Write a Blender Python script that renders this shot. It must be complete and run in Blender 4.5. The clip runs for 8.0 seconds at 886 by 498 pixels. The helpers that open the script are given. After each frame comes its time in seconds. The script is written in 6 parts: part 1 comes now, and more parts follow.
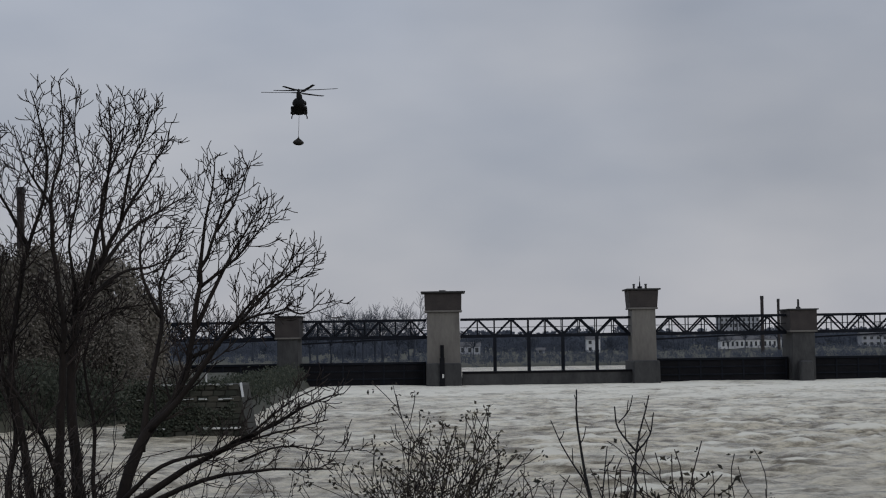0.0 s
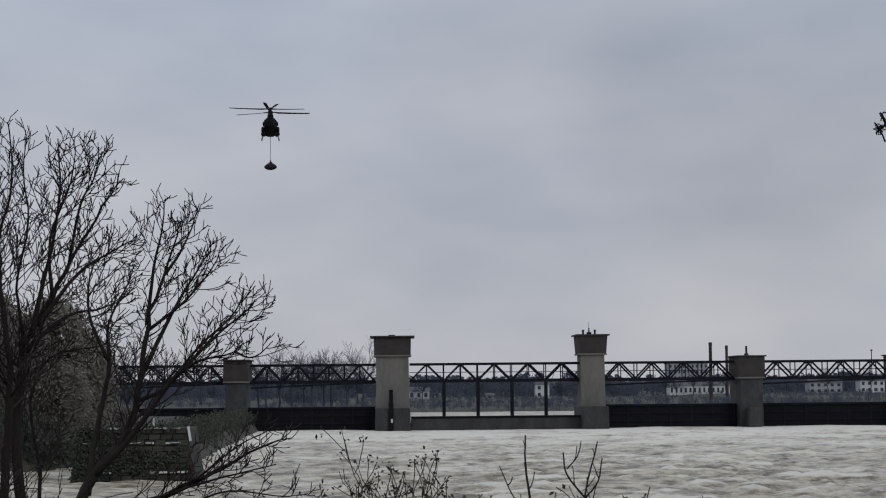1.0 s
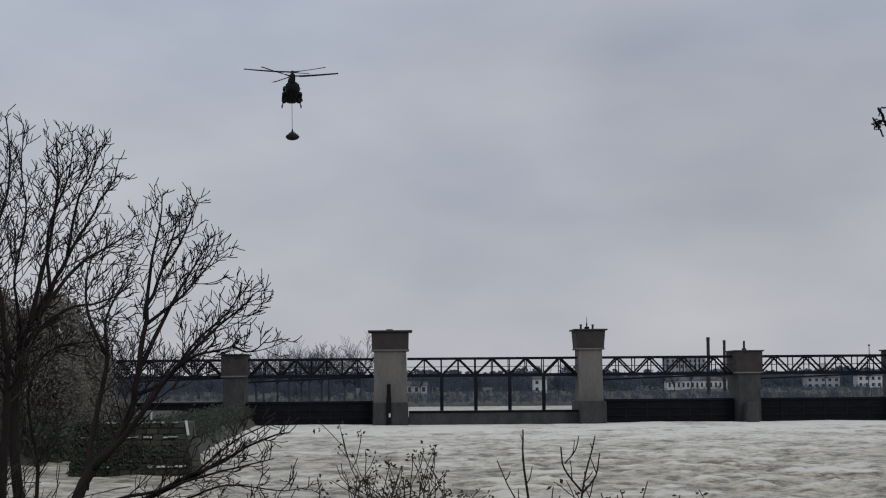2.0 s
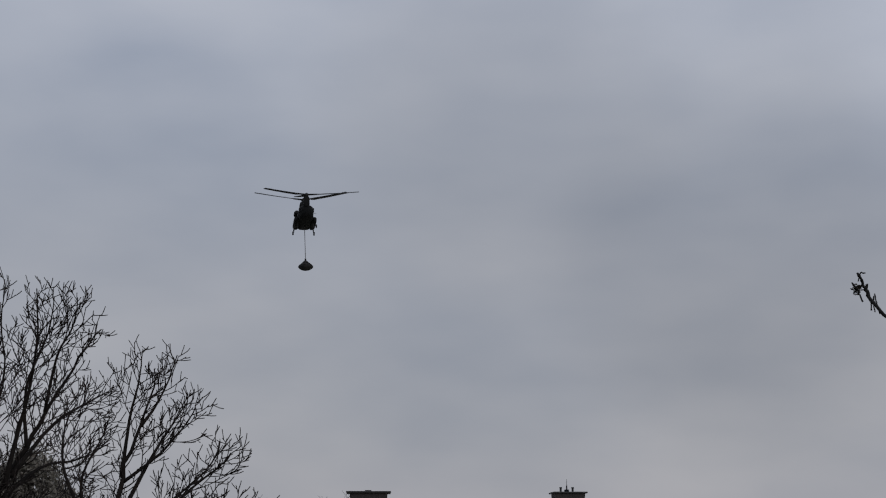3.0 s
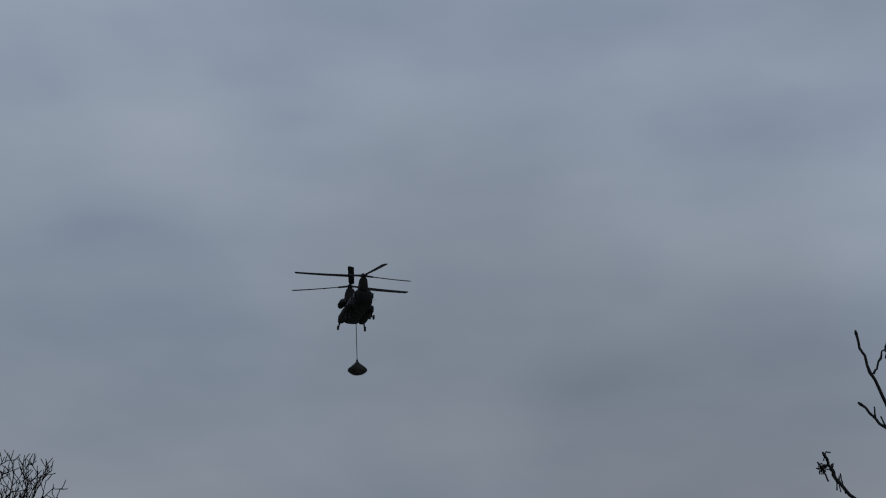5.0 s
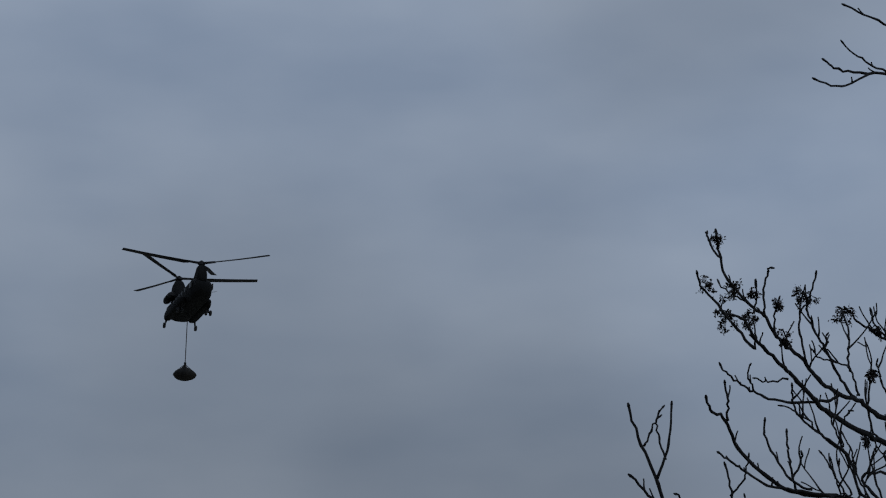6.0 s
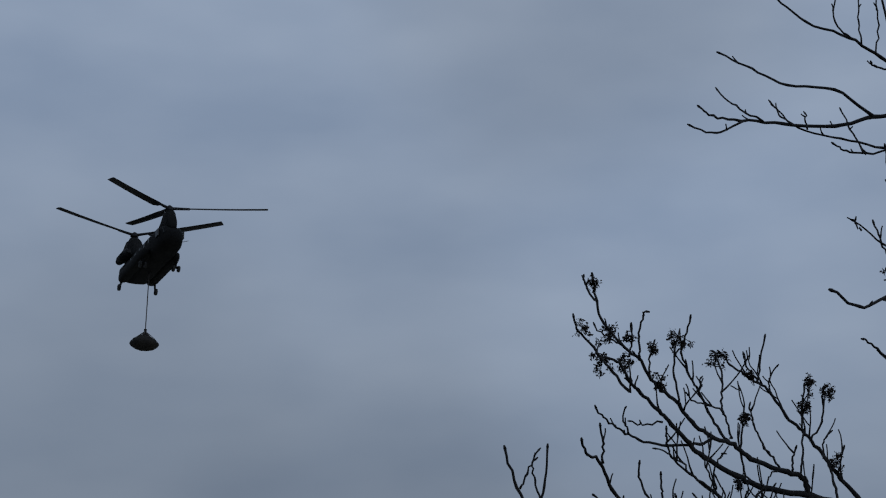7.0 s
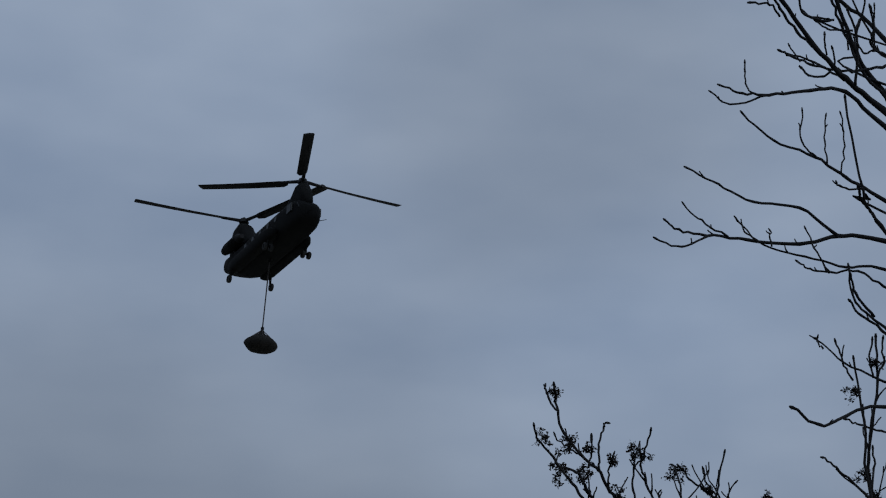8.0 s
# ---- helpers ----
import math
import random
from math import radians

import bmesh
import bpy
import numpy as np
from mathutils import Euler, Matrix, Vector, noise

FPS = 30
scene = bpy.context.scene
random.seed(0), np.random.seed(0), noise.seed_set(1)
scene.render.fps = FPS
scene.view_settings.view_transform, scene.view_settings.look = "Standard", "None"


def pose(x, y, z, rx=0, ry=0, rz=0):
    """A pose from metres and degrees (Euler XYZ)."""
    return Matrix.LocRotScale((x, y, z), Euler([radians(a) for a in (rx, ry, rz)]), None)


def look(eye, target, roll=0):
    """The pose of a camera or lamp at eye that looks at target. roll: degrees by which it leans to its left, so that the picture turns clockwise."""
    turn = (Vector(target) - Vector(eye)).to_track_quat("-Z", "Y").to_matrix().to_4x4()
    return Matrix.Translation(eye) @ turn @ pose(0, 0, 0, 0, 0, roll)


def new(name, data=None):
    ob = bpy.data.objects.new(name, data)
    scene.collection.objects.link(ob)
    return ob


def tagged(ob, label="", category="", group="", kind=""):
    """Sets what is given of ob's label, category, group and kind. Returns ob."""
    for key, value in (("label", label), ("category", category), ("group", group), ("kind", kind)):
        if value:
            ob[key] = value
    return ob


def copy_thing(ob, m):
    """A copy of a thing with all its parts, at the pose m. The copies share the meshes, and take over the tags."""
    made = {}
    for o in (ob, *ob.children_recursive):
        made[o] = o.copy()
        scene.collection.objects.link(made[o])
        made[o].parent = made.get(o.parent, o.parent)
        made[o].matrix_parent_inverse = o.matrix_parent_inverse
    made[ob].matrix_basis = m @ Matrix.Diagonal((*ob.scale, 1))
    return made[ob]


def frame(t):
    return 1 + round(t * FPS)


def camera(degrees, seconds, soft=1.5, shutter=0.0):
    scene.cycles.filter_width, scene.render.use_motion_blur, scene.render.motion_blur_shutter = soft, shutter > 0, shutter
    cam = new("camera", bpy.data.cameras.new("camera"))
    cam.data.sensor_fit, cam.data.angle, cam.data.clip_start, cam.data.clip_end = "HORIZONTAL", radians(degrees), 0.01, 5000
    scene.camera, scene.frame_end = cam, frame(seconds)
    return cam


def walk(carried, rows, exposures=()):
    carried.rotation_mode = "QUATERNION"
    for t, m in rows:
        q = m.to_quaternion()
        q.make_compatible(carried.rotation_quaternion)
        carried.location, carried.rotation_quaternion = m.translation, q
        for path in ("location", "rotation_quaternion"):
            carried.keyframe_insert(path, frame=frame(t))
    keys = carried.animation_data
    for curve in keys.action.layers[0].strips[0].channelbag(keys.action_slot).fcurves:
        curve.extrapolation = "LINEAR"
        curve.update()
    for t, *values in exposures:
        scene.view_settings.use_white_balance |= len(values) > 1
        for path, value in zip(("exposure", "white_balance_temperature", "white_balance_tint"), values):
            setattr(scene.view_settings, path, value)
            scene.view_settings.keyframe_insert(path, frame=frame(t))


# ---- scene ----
cam = camera(27.0, 8.0, soft=1.15)
EYE = 8.0  # eye above the river downstream of the weir, which is z = 0
walk(cam, [
    (0.0, pose(0, 0, EYE, 92.877, 0.829, 0.042)),
    (0.1, pose(0, 0, EYE, 92.159, 0.822, -0.684)),
    (0.2, pose(0, 0, EYE, 92.260, 0.861, -0.962)),
    (0.3, pose(0, 0, EYE, 93.021, 0.819, -1.079)),
    (0.4, pose(0, 0, EYE, 93.813, 0.773, -1.164)),
    (0.5, pose(0, 0, EYE, 94.449, 0.724, -1.233)),
    (0.6, pose(0, 0, EYE, 94.640, 0.698, -1.317)),
    (0.8, pose(0, 0, EYE, 94.496, 0.585, -1.428)),
    (1.0, pose(0, 0, EYE, 94.245, 0.516, -1.535)),
    (1.2, pose(0, 0, EYE, 94.243, 0.405, -1.659)),
    (2.3, pose(0, 0, EYE, 94.040, 0.470, -1.593)),
    (2.5, pose(0, 0, EYE, 96.038, 0.419, -1.697)),
    (2.6, pose(0, 0, EYE, 97.609, 0.375, -1.750)),
    (2.7, pose(0, 0, EYE, 98.356, 0.235, -1.874)),
    (2.9, pose(0, 0, EYE, 98.974, 0.015, -2.205)),
    (3.0, pose(0, 0, EYE, 99.046, -0.100, -2.268)),
    (3.2, pose(0, 0, EYE, 99.249, -0.359, -2.413)),
    (3.5, pose(0, 0, EYE, 100.609, -0.477, -2.656)),
    (3.7, pose(0, 0, EYE, 101.052, -0.373, -2.756)),
    (4.0, pose(0, 0, EYE, 102.203, -0.380, -2.881)),
    (4.2, pose(0, 0, EYE, 102.557, -0.373, -2.915)),
    (5.3, pose(0, 0, EYE, 105.388, -0.536, -4.213)),
    (5.4, pose(0, 0, EYE, 105.706, -0.451, -5.433)),
    (5.5, pose(0, 0, EYE, 106.049, 0.078, -6.682)),
    (5.6, pose(0, 0, EYE, 106.270, -0.456, -8.305)),
    (5.7, pose(0, 0, EYE, 106.434, -0.152, -9.392)),
    (5.9, pose(0, 0, EYE, 106.472, -0.629, -10.308)),
    (6.0, pose(0, 0, EYE, 106.498, -0.913, -10.553)),
    (6.3, pose(0, 0, EYE, 106.567, -0.852, -11.261)),
    (6.5, pose(0, 0, EYE, 106.768, -0.192, -13.443)),
    (6.7, pose(0, 0, EYE, 107.208, -0.082, -14.418)),
    (7.0, pose(0, 0, EYE, 107.838, -0.252, -14.311)),
    (7.3, pose(0, 0, EYE, 108.890, -0.225, -14.196)),
    (7.5, pose(0, 0, EYE, 109.771, -1.002, -14.842)),
    (7.7, pose(0, 0, EYE, 110.543, -1.214, -15.281)),
    (7.8, pose(0, 0, EYE, 110.704, -1.513, -15.526)),
    (8.0, pose(0, 0, EYE, 111.122, -1.708, -16.002)),
], exposures=[
    (0.0, -0.05, 6250, 9), (0.5, 0.08, 6270, 10), (1.2, 0.1, 6250, 9), (2.5, 0.07, 6300, 10), (3.0, -0.3, 6270, 10), (3.5, -0.42, 6250, 10),
    (4.2, -0.5, 6050, 8), (5.5, -0.95, 5700, 5), (6.5, -0.9, 5500, 5), (7.0, -0.84, 5470, 5), (8.0, -0.9, 5450, 5)])

# ---------------------------------------------------------------- sky and light
world = bpy.data.worlds.new("overcast_sky")
scene.world = world
world.use_nodes = True
nt = world.node_tree
nt.nodes.clear()
out = nt.nodes.new("ShaderNodeOutputWorld")
bg = nt.nodes.new("ShaderNodeBackground")
sky = nt.nodes.new("ShaderNodeTexSky")
sky.sky_type, sky.sun_disc = "NISHITA", False
sky.sun_elevation, sky.sun_rotation = radians(24), radians(150)
tc = nt.nodes.new("ShaderNodeTexCoord")


def cloud_noise(scale, detail, sx, sy, sz, rough=0.55):
    mp = nt.nodes.new("ShaderNodeMapping")
    mp.inputs["Scale"].default_value = (sx, sy, sz)
    nz = nt.nodes.new("ShaderNodeTexNoise")
    nz.inputs["Scale"].default_value = scale
    nz.inputs["Detail"].default_value = detail
    nz.inputs["Roughness"].default_value = rough
    nt.links.new(tc.outputs["Generated"], mp.inputs["Vector"])
    nt.links.new(mp.outputs["Vector"], nz.inputs["Vector"])
    return nz


big = cloud_noise(4.2, 3, 1.0, 1.0, 2.2, 0.5)
fine = cloud_noise(11.0, 4, 1.0, 1.0, 2.4, 0.5)
mixn = nt.nodes.new("ShaderNodeMix")
mixn.data_type = "FLOAT"
mixn.inputs[0].default_value = 0.22
nt.links.new(big.outputs["Fac"], mixn.inputs[2])
nt.links.new(fine.outputs["Fac"], mixn.inputs[3])
ramp = nt.nodes.new("ShaderNodeValToRGB")
ramp.color_ramp.elements[0].position, ramp.color_ramp.elements[0].color = 0.33, (0.30, 0.325, 0.385, 1)
ramp.color_ramp.elements[1].position, ramp.color_ramp.elements[1].color = 0.66, (0.435, 0.445, 0.485, 1)
nt.links.new(mixn.outputs[0], ramp.inputs["Fac"])
# the cloud deck is thinner and warmer low over the horizon
sep = nt.nodes.new("ShaderNodeSeparateXYZ")
nt.links.new(tc.outputs["Generated"], sep.inputs[0])
low = nt.nodes.new("ShaderNodeMapRange")
low.inputs[1].default_value, low.inputs[2].default_value = 0.0, 0.2
low.inputs[3].default_value, low.inputs[4].default_value = 1.0, 0.0
nt.links.new(sep.outputs["Z"], low.inputs[0])
deck = nt.nodes.new("ShaderNodeMix")
deck.data_type = "RGBA"
deck.blend_type = "MULTIPLY"
deck.inputs[7].default_value = (1.28, 1.2, 1.12, 1)
nt.links.new(low.outputs[0], deck.inputs[0])
nt.links.new(ramp.outputs["Color"], deck.inputs[6])
dim = nt.nodes.new("ShaderNodeVectorMath")
dim.operation = "SCALE"
dim.inputs["Scale"].default_value = 0.08
nt.links.new(sky.outputs["Color"], dim.inputs[0])
veil = nt.nodes.new("ShaderNodeMix")
veil.data_type = "RGBA"
veil.inputs[0].default_value = 0.94
nt.links.new(dim.outputs[0], veil.inputs[6])
nt.links.new(deck.outputs[2], veil.inputs[7])
nt.links.new(veil.outputs[2], bg.inputs["Color"])
# an overcast sky is brighter overhead than low down
zen = nt.nodes.new("ShaderNodeMapRange")
zen.interpolation_type = "SMOOTHSTEP"
zen.inputs[1].default_value, zen.inputs[2].default_value = 0.08, 0.46
zen.inputs[3].default_value, zen.inputs[4].default_value = 1.0, 1.62
nt.links.new(sep.outputs["Z"], zen.inputs[0])


def cloud_bank(strength, azimuth, elevation, inner, outer, depth):
    """A broad soft bank of heavier (or, below zero, thinner) cloud round one direction of the deck."""
    a, e = radians(azimuth), radians(elevation)
    dot = nt.nodes.new("ShaderNodeVectorMath")
    dot.operation = "DOT_PRODUCT"
    dot.inputs[1].default_value = (math.sin(a) * math.cos(e), math.cos(a) * math.cos(e), math.sin(e))
    nt.links.new(tc.outputs["Generated"], dot.inputs[0])
    mr = nt.nodes.new("ShaderNodeMapRange")
    mr.interpolation_type = "SMOOTHSTEP"
    mr.inputs[1].default_value, mr.inputs[2].default_value = math.cos(radians(outer)), math.cos(radians(inner))
    mr.inputs[3].default_value, mr.inputs[4].default_value = 1.0, 1.0 - depth
    nt.links.new(dot.outputs["Value"], mr.inputs[0])
    mul = nt.nodes.new("ShaderNodeMath")
    mul.operation = "MULTIPLY"
    nt.links.new(strength, mul.inputs[0])
    nt.links.new(mr.outputs[0], mul.inputs[1])
    return mul.outputs[0]


deck_strength = cloud_bank(zen.outputs[0], 19, 26.5, 1.5, 8.5, 0.17)
deck_strength = cloud_bank(deck_strength, 4, 13, 0.5, 7.0, 0.12)
deck_strength = cloud_bank(deck_strength, 12, 8.5, 0.5, 7.5, 0.12)
deck_strength = cloud_bank(deck_strength, 23, 15.5, 1.0, 9.0, -0.17)
nt.links.new(deck_strength, bg.inputs["Strength"])
nt.links.new(bg.outputs[0], out.inputs["Surface"])

sun = new("sun", bpy.data.lights.new("sun", "SUN"))
sun.data.energy, sun.data.angle, sun.data.color = 0.55, radians(18), (1.0, 0.96, 0.9)
sun.matrix_world = look((0, 0, 0), (-math.sin(radians(150)) * 0.9, -math.cos(radians(150)) * 0.9, -0.42))


# ---------------------------------------------------------------- materials
def material(name, c1, c2, rough=0.8, scale=1.0, bump=0.3, metal=0.0, fine=8.0, stretch=(1, 1, 1), mottled=0.35, islands=False, each=False, spec=None):
    m = bpy.data.materials.new(name)
    m.use_nodes = True
    t = m.node_tree
    bs = t.nodes["Principled BSDF"]
    co = t.nodes.new("ShaderNodeTexCoord")
    mp = t.nodes.new("ShaderNodeMapping")
    mp.inputs["Scale"].default_value = stretch
    t.links.new(co.outputs["Object"], mp.inputs["Vector"])
    a = t.nodes.new("ShaderNodeTexNoise")
    a.inputs["Scale"].default_value, a.inputs["Detail"].default_value = scale, 5
    b = t.nodes.new("ShaderNodeTexNoise")
    b.inputs["Scale"].default_value, b.inputs["Detail"].default_value = scale * fine, 4
    for n in (a, b):
        t.links.new(mp.outputs["Vector"], n.inputs["Vector"])
    mx = t.nodes.new("ShaderNodeMix")
    mx.data_type = "FLOAT"
    mx.inputs[0].default_value = mottled
    t.links.new(a.outputs["Fac"], mx.inputs[2])
    t.links.new(b.outputs["Fac"], mx.inputs[3])
    fac = mx.outputs[0]
    if islands or each:
        g = t.nodes.new("ShaderNodeNewGeometry" if islands else "ShaderNodeObjectInfo")
        m2 = t.nodes.new("ShaderNodeMix")
        m2.data_type = "FLOAT"
        m2.inputs[0].default_value = 0.5
        t.links.new(fac, m2.inputs[2])
        t.links.new(g.outputs["Random Per Island" if islands else "Random"], m2.inputs[3])
        fac = m2.outputs[0]
    rp = t.nodes.new("ShaderNodeValToRGB")
    rp.color_ramp.elements[0].position, rp.color_ramp.elements[0].color = 0.3, (*c1, 1)
    rp.color_ramp.elements[1].position, rp.color_ramp.elements[1].color = 0.7, (*c2, 1)
    t.links.new(fac, rp.inputs["Fac"])
    t.links.new(rp.outputs["Color"], bs.inputs["Base Color"])
    bs.inputs["Roughness"].default_value = rough
    bs.inputs["Metallic"].default_value = metal
    if spec is not None:
        bs.inputs["Specular IOR Level"].default_value = spec
    if bump:
        bp = t.nodes.new("ShaderNodeBump")
        bp.inputs["Strength"].default_value = bump
        bp.inputs["Distance"].default_value = 0.3 / scale / fine
        t.links.new(b.outputs["Fac"], bp.inputs["Height"])
        t.links.new(bp.outputs["Normal"], bs.inputs["Normal"])
    return m


M_CONC = material("weathered_concrete", (0.078, 0.073, 0.067), (0.142, 0.133, 0.121), 0.9, 0.35, 0.4, fine=6, stretch=(1, 1, 0.35))
M_CONC_WET = material("wet_concrete", (0.018, 0.0185, 0.02), (0.05, 0.05, 0.05), 0.7, 0.5, 0.4, fine=5, stretch=(1, 1, 0.4), spec=0.25)
M_CAP = material("dark_brick_cladding", (0.017, 0.0145, 0.0145), (0.038, 0.031, 0.029), 0.9, 0.7, 0.4, fine=7)
M_ROOF = material("bitumen_roof", (0.015, 0.015, 0.016), (0.035, 0.035, 0.035), 0.85, 0.8, 0.2)
M_STEEL = material("painted_bridge_steel", (0.005, 0.006, 0.009), (0.013, 0.015, 0.02), 0.75, 0.6, 0.2, spec=0.08)
M_GATE = material("wet_gate_steel", (0.004, 0.0045, 0.006), (0.011, 0.011, 0.013), 0.75, 0.4, 0.3, stretch=(1, 1, 3), spec=0.08)
M_RAIL = material("white_painted_rail", (0.3, 0.3, 0.29), (0.55, 0.55, 0.53), 0.5, 2.0, 0.1)
M_BARK = material("dark_wet_bark", (0.008, 0.0065, 0.006), (0.026, 0.02, 0.017), 0.9, 2.0, 0.5, stretch=(1, 1, 0.3), spec=0.2)
M_TWIG = material("dark_twigs", (0.012, 0.0095, 0.009), (0.04, 0.031, 0.027), 0.9, 1.5, 0.0, islands=True, spec=0.2)
M_ASH = material("ash_bark", (0.012, 0.012, 0.013), (0.035, 0.033, 0.033), 0.9, 4.0, 0.4, spec=0.2)
M_KEYS = material("dry_seed_keys", (0.009, 0.0075, 0.007), (0.028, 0.021, 0.016), 0.9, 5.0, 0.0, islands=True, spec=0.2)
M_LEAF = material("withered_leaves", (0.016, 0.015, 0.011), (0.055, 0.047, 0.03), 0.85, 2.0, 0.0, islands=True, spec=0.2)
M_IVY = material("dark_evergreen_leaves", (0.1, 0.093, 0.077), (0.19, 0.171, 0.147), 0.85, 0.12, 0.0, islands=True, spec=0.15)
M_BRUSH = material("dark_bramble_leaves", (0.025, 0.032, 0.023), (0.062, 0.066, 0.05), 0.85, 0.25, 0.0, islands=True, spec=0.15)
# bare wood with the blue-grey haze of distance mixed into its colour
M_FAR = material("hazy_far_wood", (0.044, 0.051, 0.066), (0.062, 0.07, 0.088), 0.95, 0.02, 0.0, spec=0.05)
M_GRASS = material("winter_grass", (0.025, 0.028, 0.018), (0.06, 0.058, 0.04), 0.95, 0.12, 0.4, fine=12)
M_STONE = material("mossy_stone_block", (0.013, 0.016, 0.01), (0.038, 0.036, 0.027), 0.9, 1.2, 0.5, each=True)
M_RUBBLE = material("dark_joint_fill", (0.011, 0.013, 0.009), (0.032, 0.031, 0.024), 0.95, 1.0, 0.4)
M_WHITEWALL = material("white_render_wall", (0.38, 0.39, 0.4), (0.55, 0.56, 0.57), 0.85, 0.15, 0.1)
M_LEDGE = material("lichened_ledge_stone", (0.28, 0.29, 0.28), (0.58, 0.58, 0.56), 0.9, 1.5, 0.4, each=True)
M_GREYWALL = material("grey_rendered_wall", (0.2, 0.21, 0.23), (0.32, 0.33, 0.36), 0.8, 0.3, 0.1)
M_BRICKW = material("brown_brick_wall", (0.06, 0.05, 0.045), (0.11, 0.09, 0.08), 0.9, 0.5, 0.2)
M_TILE = material("slate_roof_tiles", (0.05, 0.05, 0.055), (0.1, 0.1, 0.105), 0.8, 0.6, 0.2)
M_GLASS = material("dark_window_glass", (0.02, 0.023, 0.027), (0.05, 0.055, 0.06), 0.12, 0.4, 0.0)
M_BLUE = material("blue_tarpaulin", (0.06, 0.12, 0.3), (0.12, 0.2, 0.42), 0.6, 0.5, 0.1)
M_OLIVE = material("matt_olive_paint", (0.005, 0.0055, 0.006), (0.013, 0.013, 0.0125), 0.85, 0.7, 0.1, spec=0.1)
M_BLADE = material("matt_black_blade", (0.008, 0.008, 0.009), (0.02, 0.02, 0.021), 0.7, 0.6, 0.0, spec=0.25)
M_RUBBER = material("tyre_rubber", (0.012, 0.012, 0.012), (0.025, 0.025, 0.025), 0.9, 3.0, 0.1)
M_SCREEN = material("cockpit_glazing", (0.006, 0.007, 0.008), (0.016, 0.018, 0.02), 0.4, 0.5, 0.0, spec=0.2)
M_BAG = material("dark_rock_bag", (0.008, 0.008, 0.008), (0.035, 0.032, 0.028), 0.95, 1.6, 0.7, fine=5, spec=0.2)
M_ROPE = material("dark_sling_rope", (0.035, 0.03, 0.029), (0.08, 0.068, 0.064), 0.85, 2.0, 0.1)


def water_material():
    m = bpy.data.materials.new("turbid_flood_water")
    m.use_nodes = True
    t = m.node_tree
    bs = t.nodes["Principled BSDF"]
    co = t.nodes.new("ShaderNodeTexCoord")

    def nz(scale, detail, stretch, rough=0.6):
        mp = t.nodes.new("ShaderNodeMapping")
        mp.inputs["Scale"].default_value = stretch
        n = t.nodes.new("ShaderNodeTexNoise")
        n.inputs["Scale"].default_value, n.inputs["Detail"].default_value, n.inputs["Roughness"].default_value = scale, detail, rough
        t.links.new(co.outputs["Object"], mp.inputs["Vector"])
        t.links.new(mp.outputs["Vector"], n.inputs["Vector"])
        return n
    patch = nz(0.09, 5, (0.7, 0.5, 1), 0.65)
    lace = nz(1.3, 9, (0.35, 0.6, 1), 0.78)
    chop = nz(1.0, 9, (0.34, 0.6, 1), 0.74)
    mul = t.nodes.new("ShaderNodeMath")
    mul.operation = "MULTIPLY"
    t.links.new(patch.outputs["Fac"], mul.inputs[0])
    t.links.new(lace.outputs["Fac"], mul.inputs[1])
    # crests carry foam
    sp = t.nodes.new("ShaderNodeSeparateXYZ")
    t.links.new(co.outputs["Object"], sp.inputs[0])
    cr = t.nodes.new("ShaderNodeMapRange")
    cr.inputs[1].default_value, cr.inputs[2].default_value, cr.inputs[3].default_value, cr.inputs[4].default_value = 0.25, 0.65, 0.0, 0.5
    t.links.new(sp.outputs["Z"], cr.inputs[0])
    torn = t.nodes.new("ShaderNodeMath")
    torn.operation = "MULTIPLY"
    t.links.new(cr.outputs[0], torn.inputs[0])
    t.links.new(lace.outputs["Fac"], torn.inputs[1])
    # broken water below the gates thins out downstream
    up = t.nodes.new("ShaderNodeMapRange")
    up.inputs[1].default_value, up.inputs[2].default_value, up.inputs[3].default_value, up.inputs[4].default_value = 150.0, 335.0, 0.0, 0.15
    t.links.new(sp.outputs["Y"], up.inputs[0])
    ad = t.nodes.new("ShaderNodeMath")
    ad.operation = "ADD"
    t.links.new(mul.outputs[0], ad.inputs[0])
    t.links.new(torn.outputs[0], ad.inputs[1])
    ad2 = t.nodes.new("ShaderNodeMath")
    ad2.operation = "ADD"
    t.links.new(ad.outputs[0], ad2.inputs[0])
    t.links.new(up.outputs[0], ad2.inputs[1])
    rp = t.nodes.new("ShaderNodeValToRGB")
    rp.color_ramp.elements[0].position, rp.color_ramp.elements[0].color = 0.272, (0, 0, 0, 1)
    rp.color_ramp.elements[1].position, rp.color_ramp.elements[1].color = 0.375, (1, 1, 1, 1)
    t.links.new(ad2.outputs[0], rp.inputs["Fac"])
    # muddy tone with ripple shading painted in: pale on chop crests, dark in troughs
    ripple_silt = t.nodes.new("ShaderNodeValToRGB")
    ripple_silt.color_ramp.elements[0].position, ripple_silt.color_ramp.elements[0].color = 0.42, (0.165, 0.142, 0.1, 1)
    ripple_silt.color_ramp.elements[1].position, ripple_silt.color_ramp.elements[1].color = 0.58, (0.63, 0.57, 0.44, 1)
    t.links.new(chop.outputs["Fac"], ripple_silt.inputs["Fac"])
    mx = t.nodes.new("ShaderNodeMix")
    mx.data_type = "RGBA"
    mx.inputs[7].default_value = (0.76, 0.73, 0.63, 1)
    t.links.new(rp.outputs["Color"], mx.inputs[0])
    t.links.new(ripple_silt.outputs["Color"], mx.inputs[6])
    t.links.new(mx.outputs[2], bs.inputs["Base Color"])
    ro = t.nodes.new("ShaderNodeMapRange")
    ro.inputs[3].default_value, ro.inputs[4].default_value = 0.3, 0.85
    t.links.new(rp.outputs["Color"], ro.inputs[0])
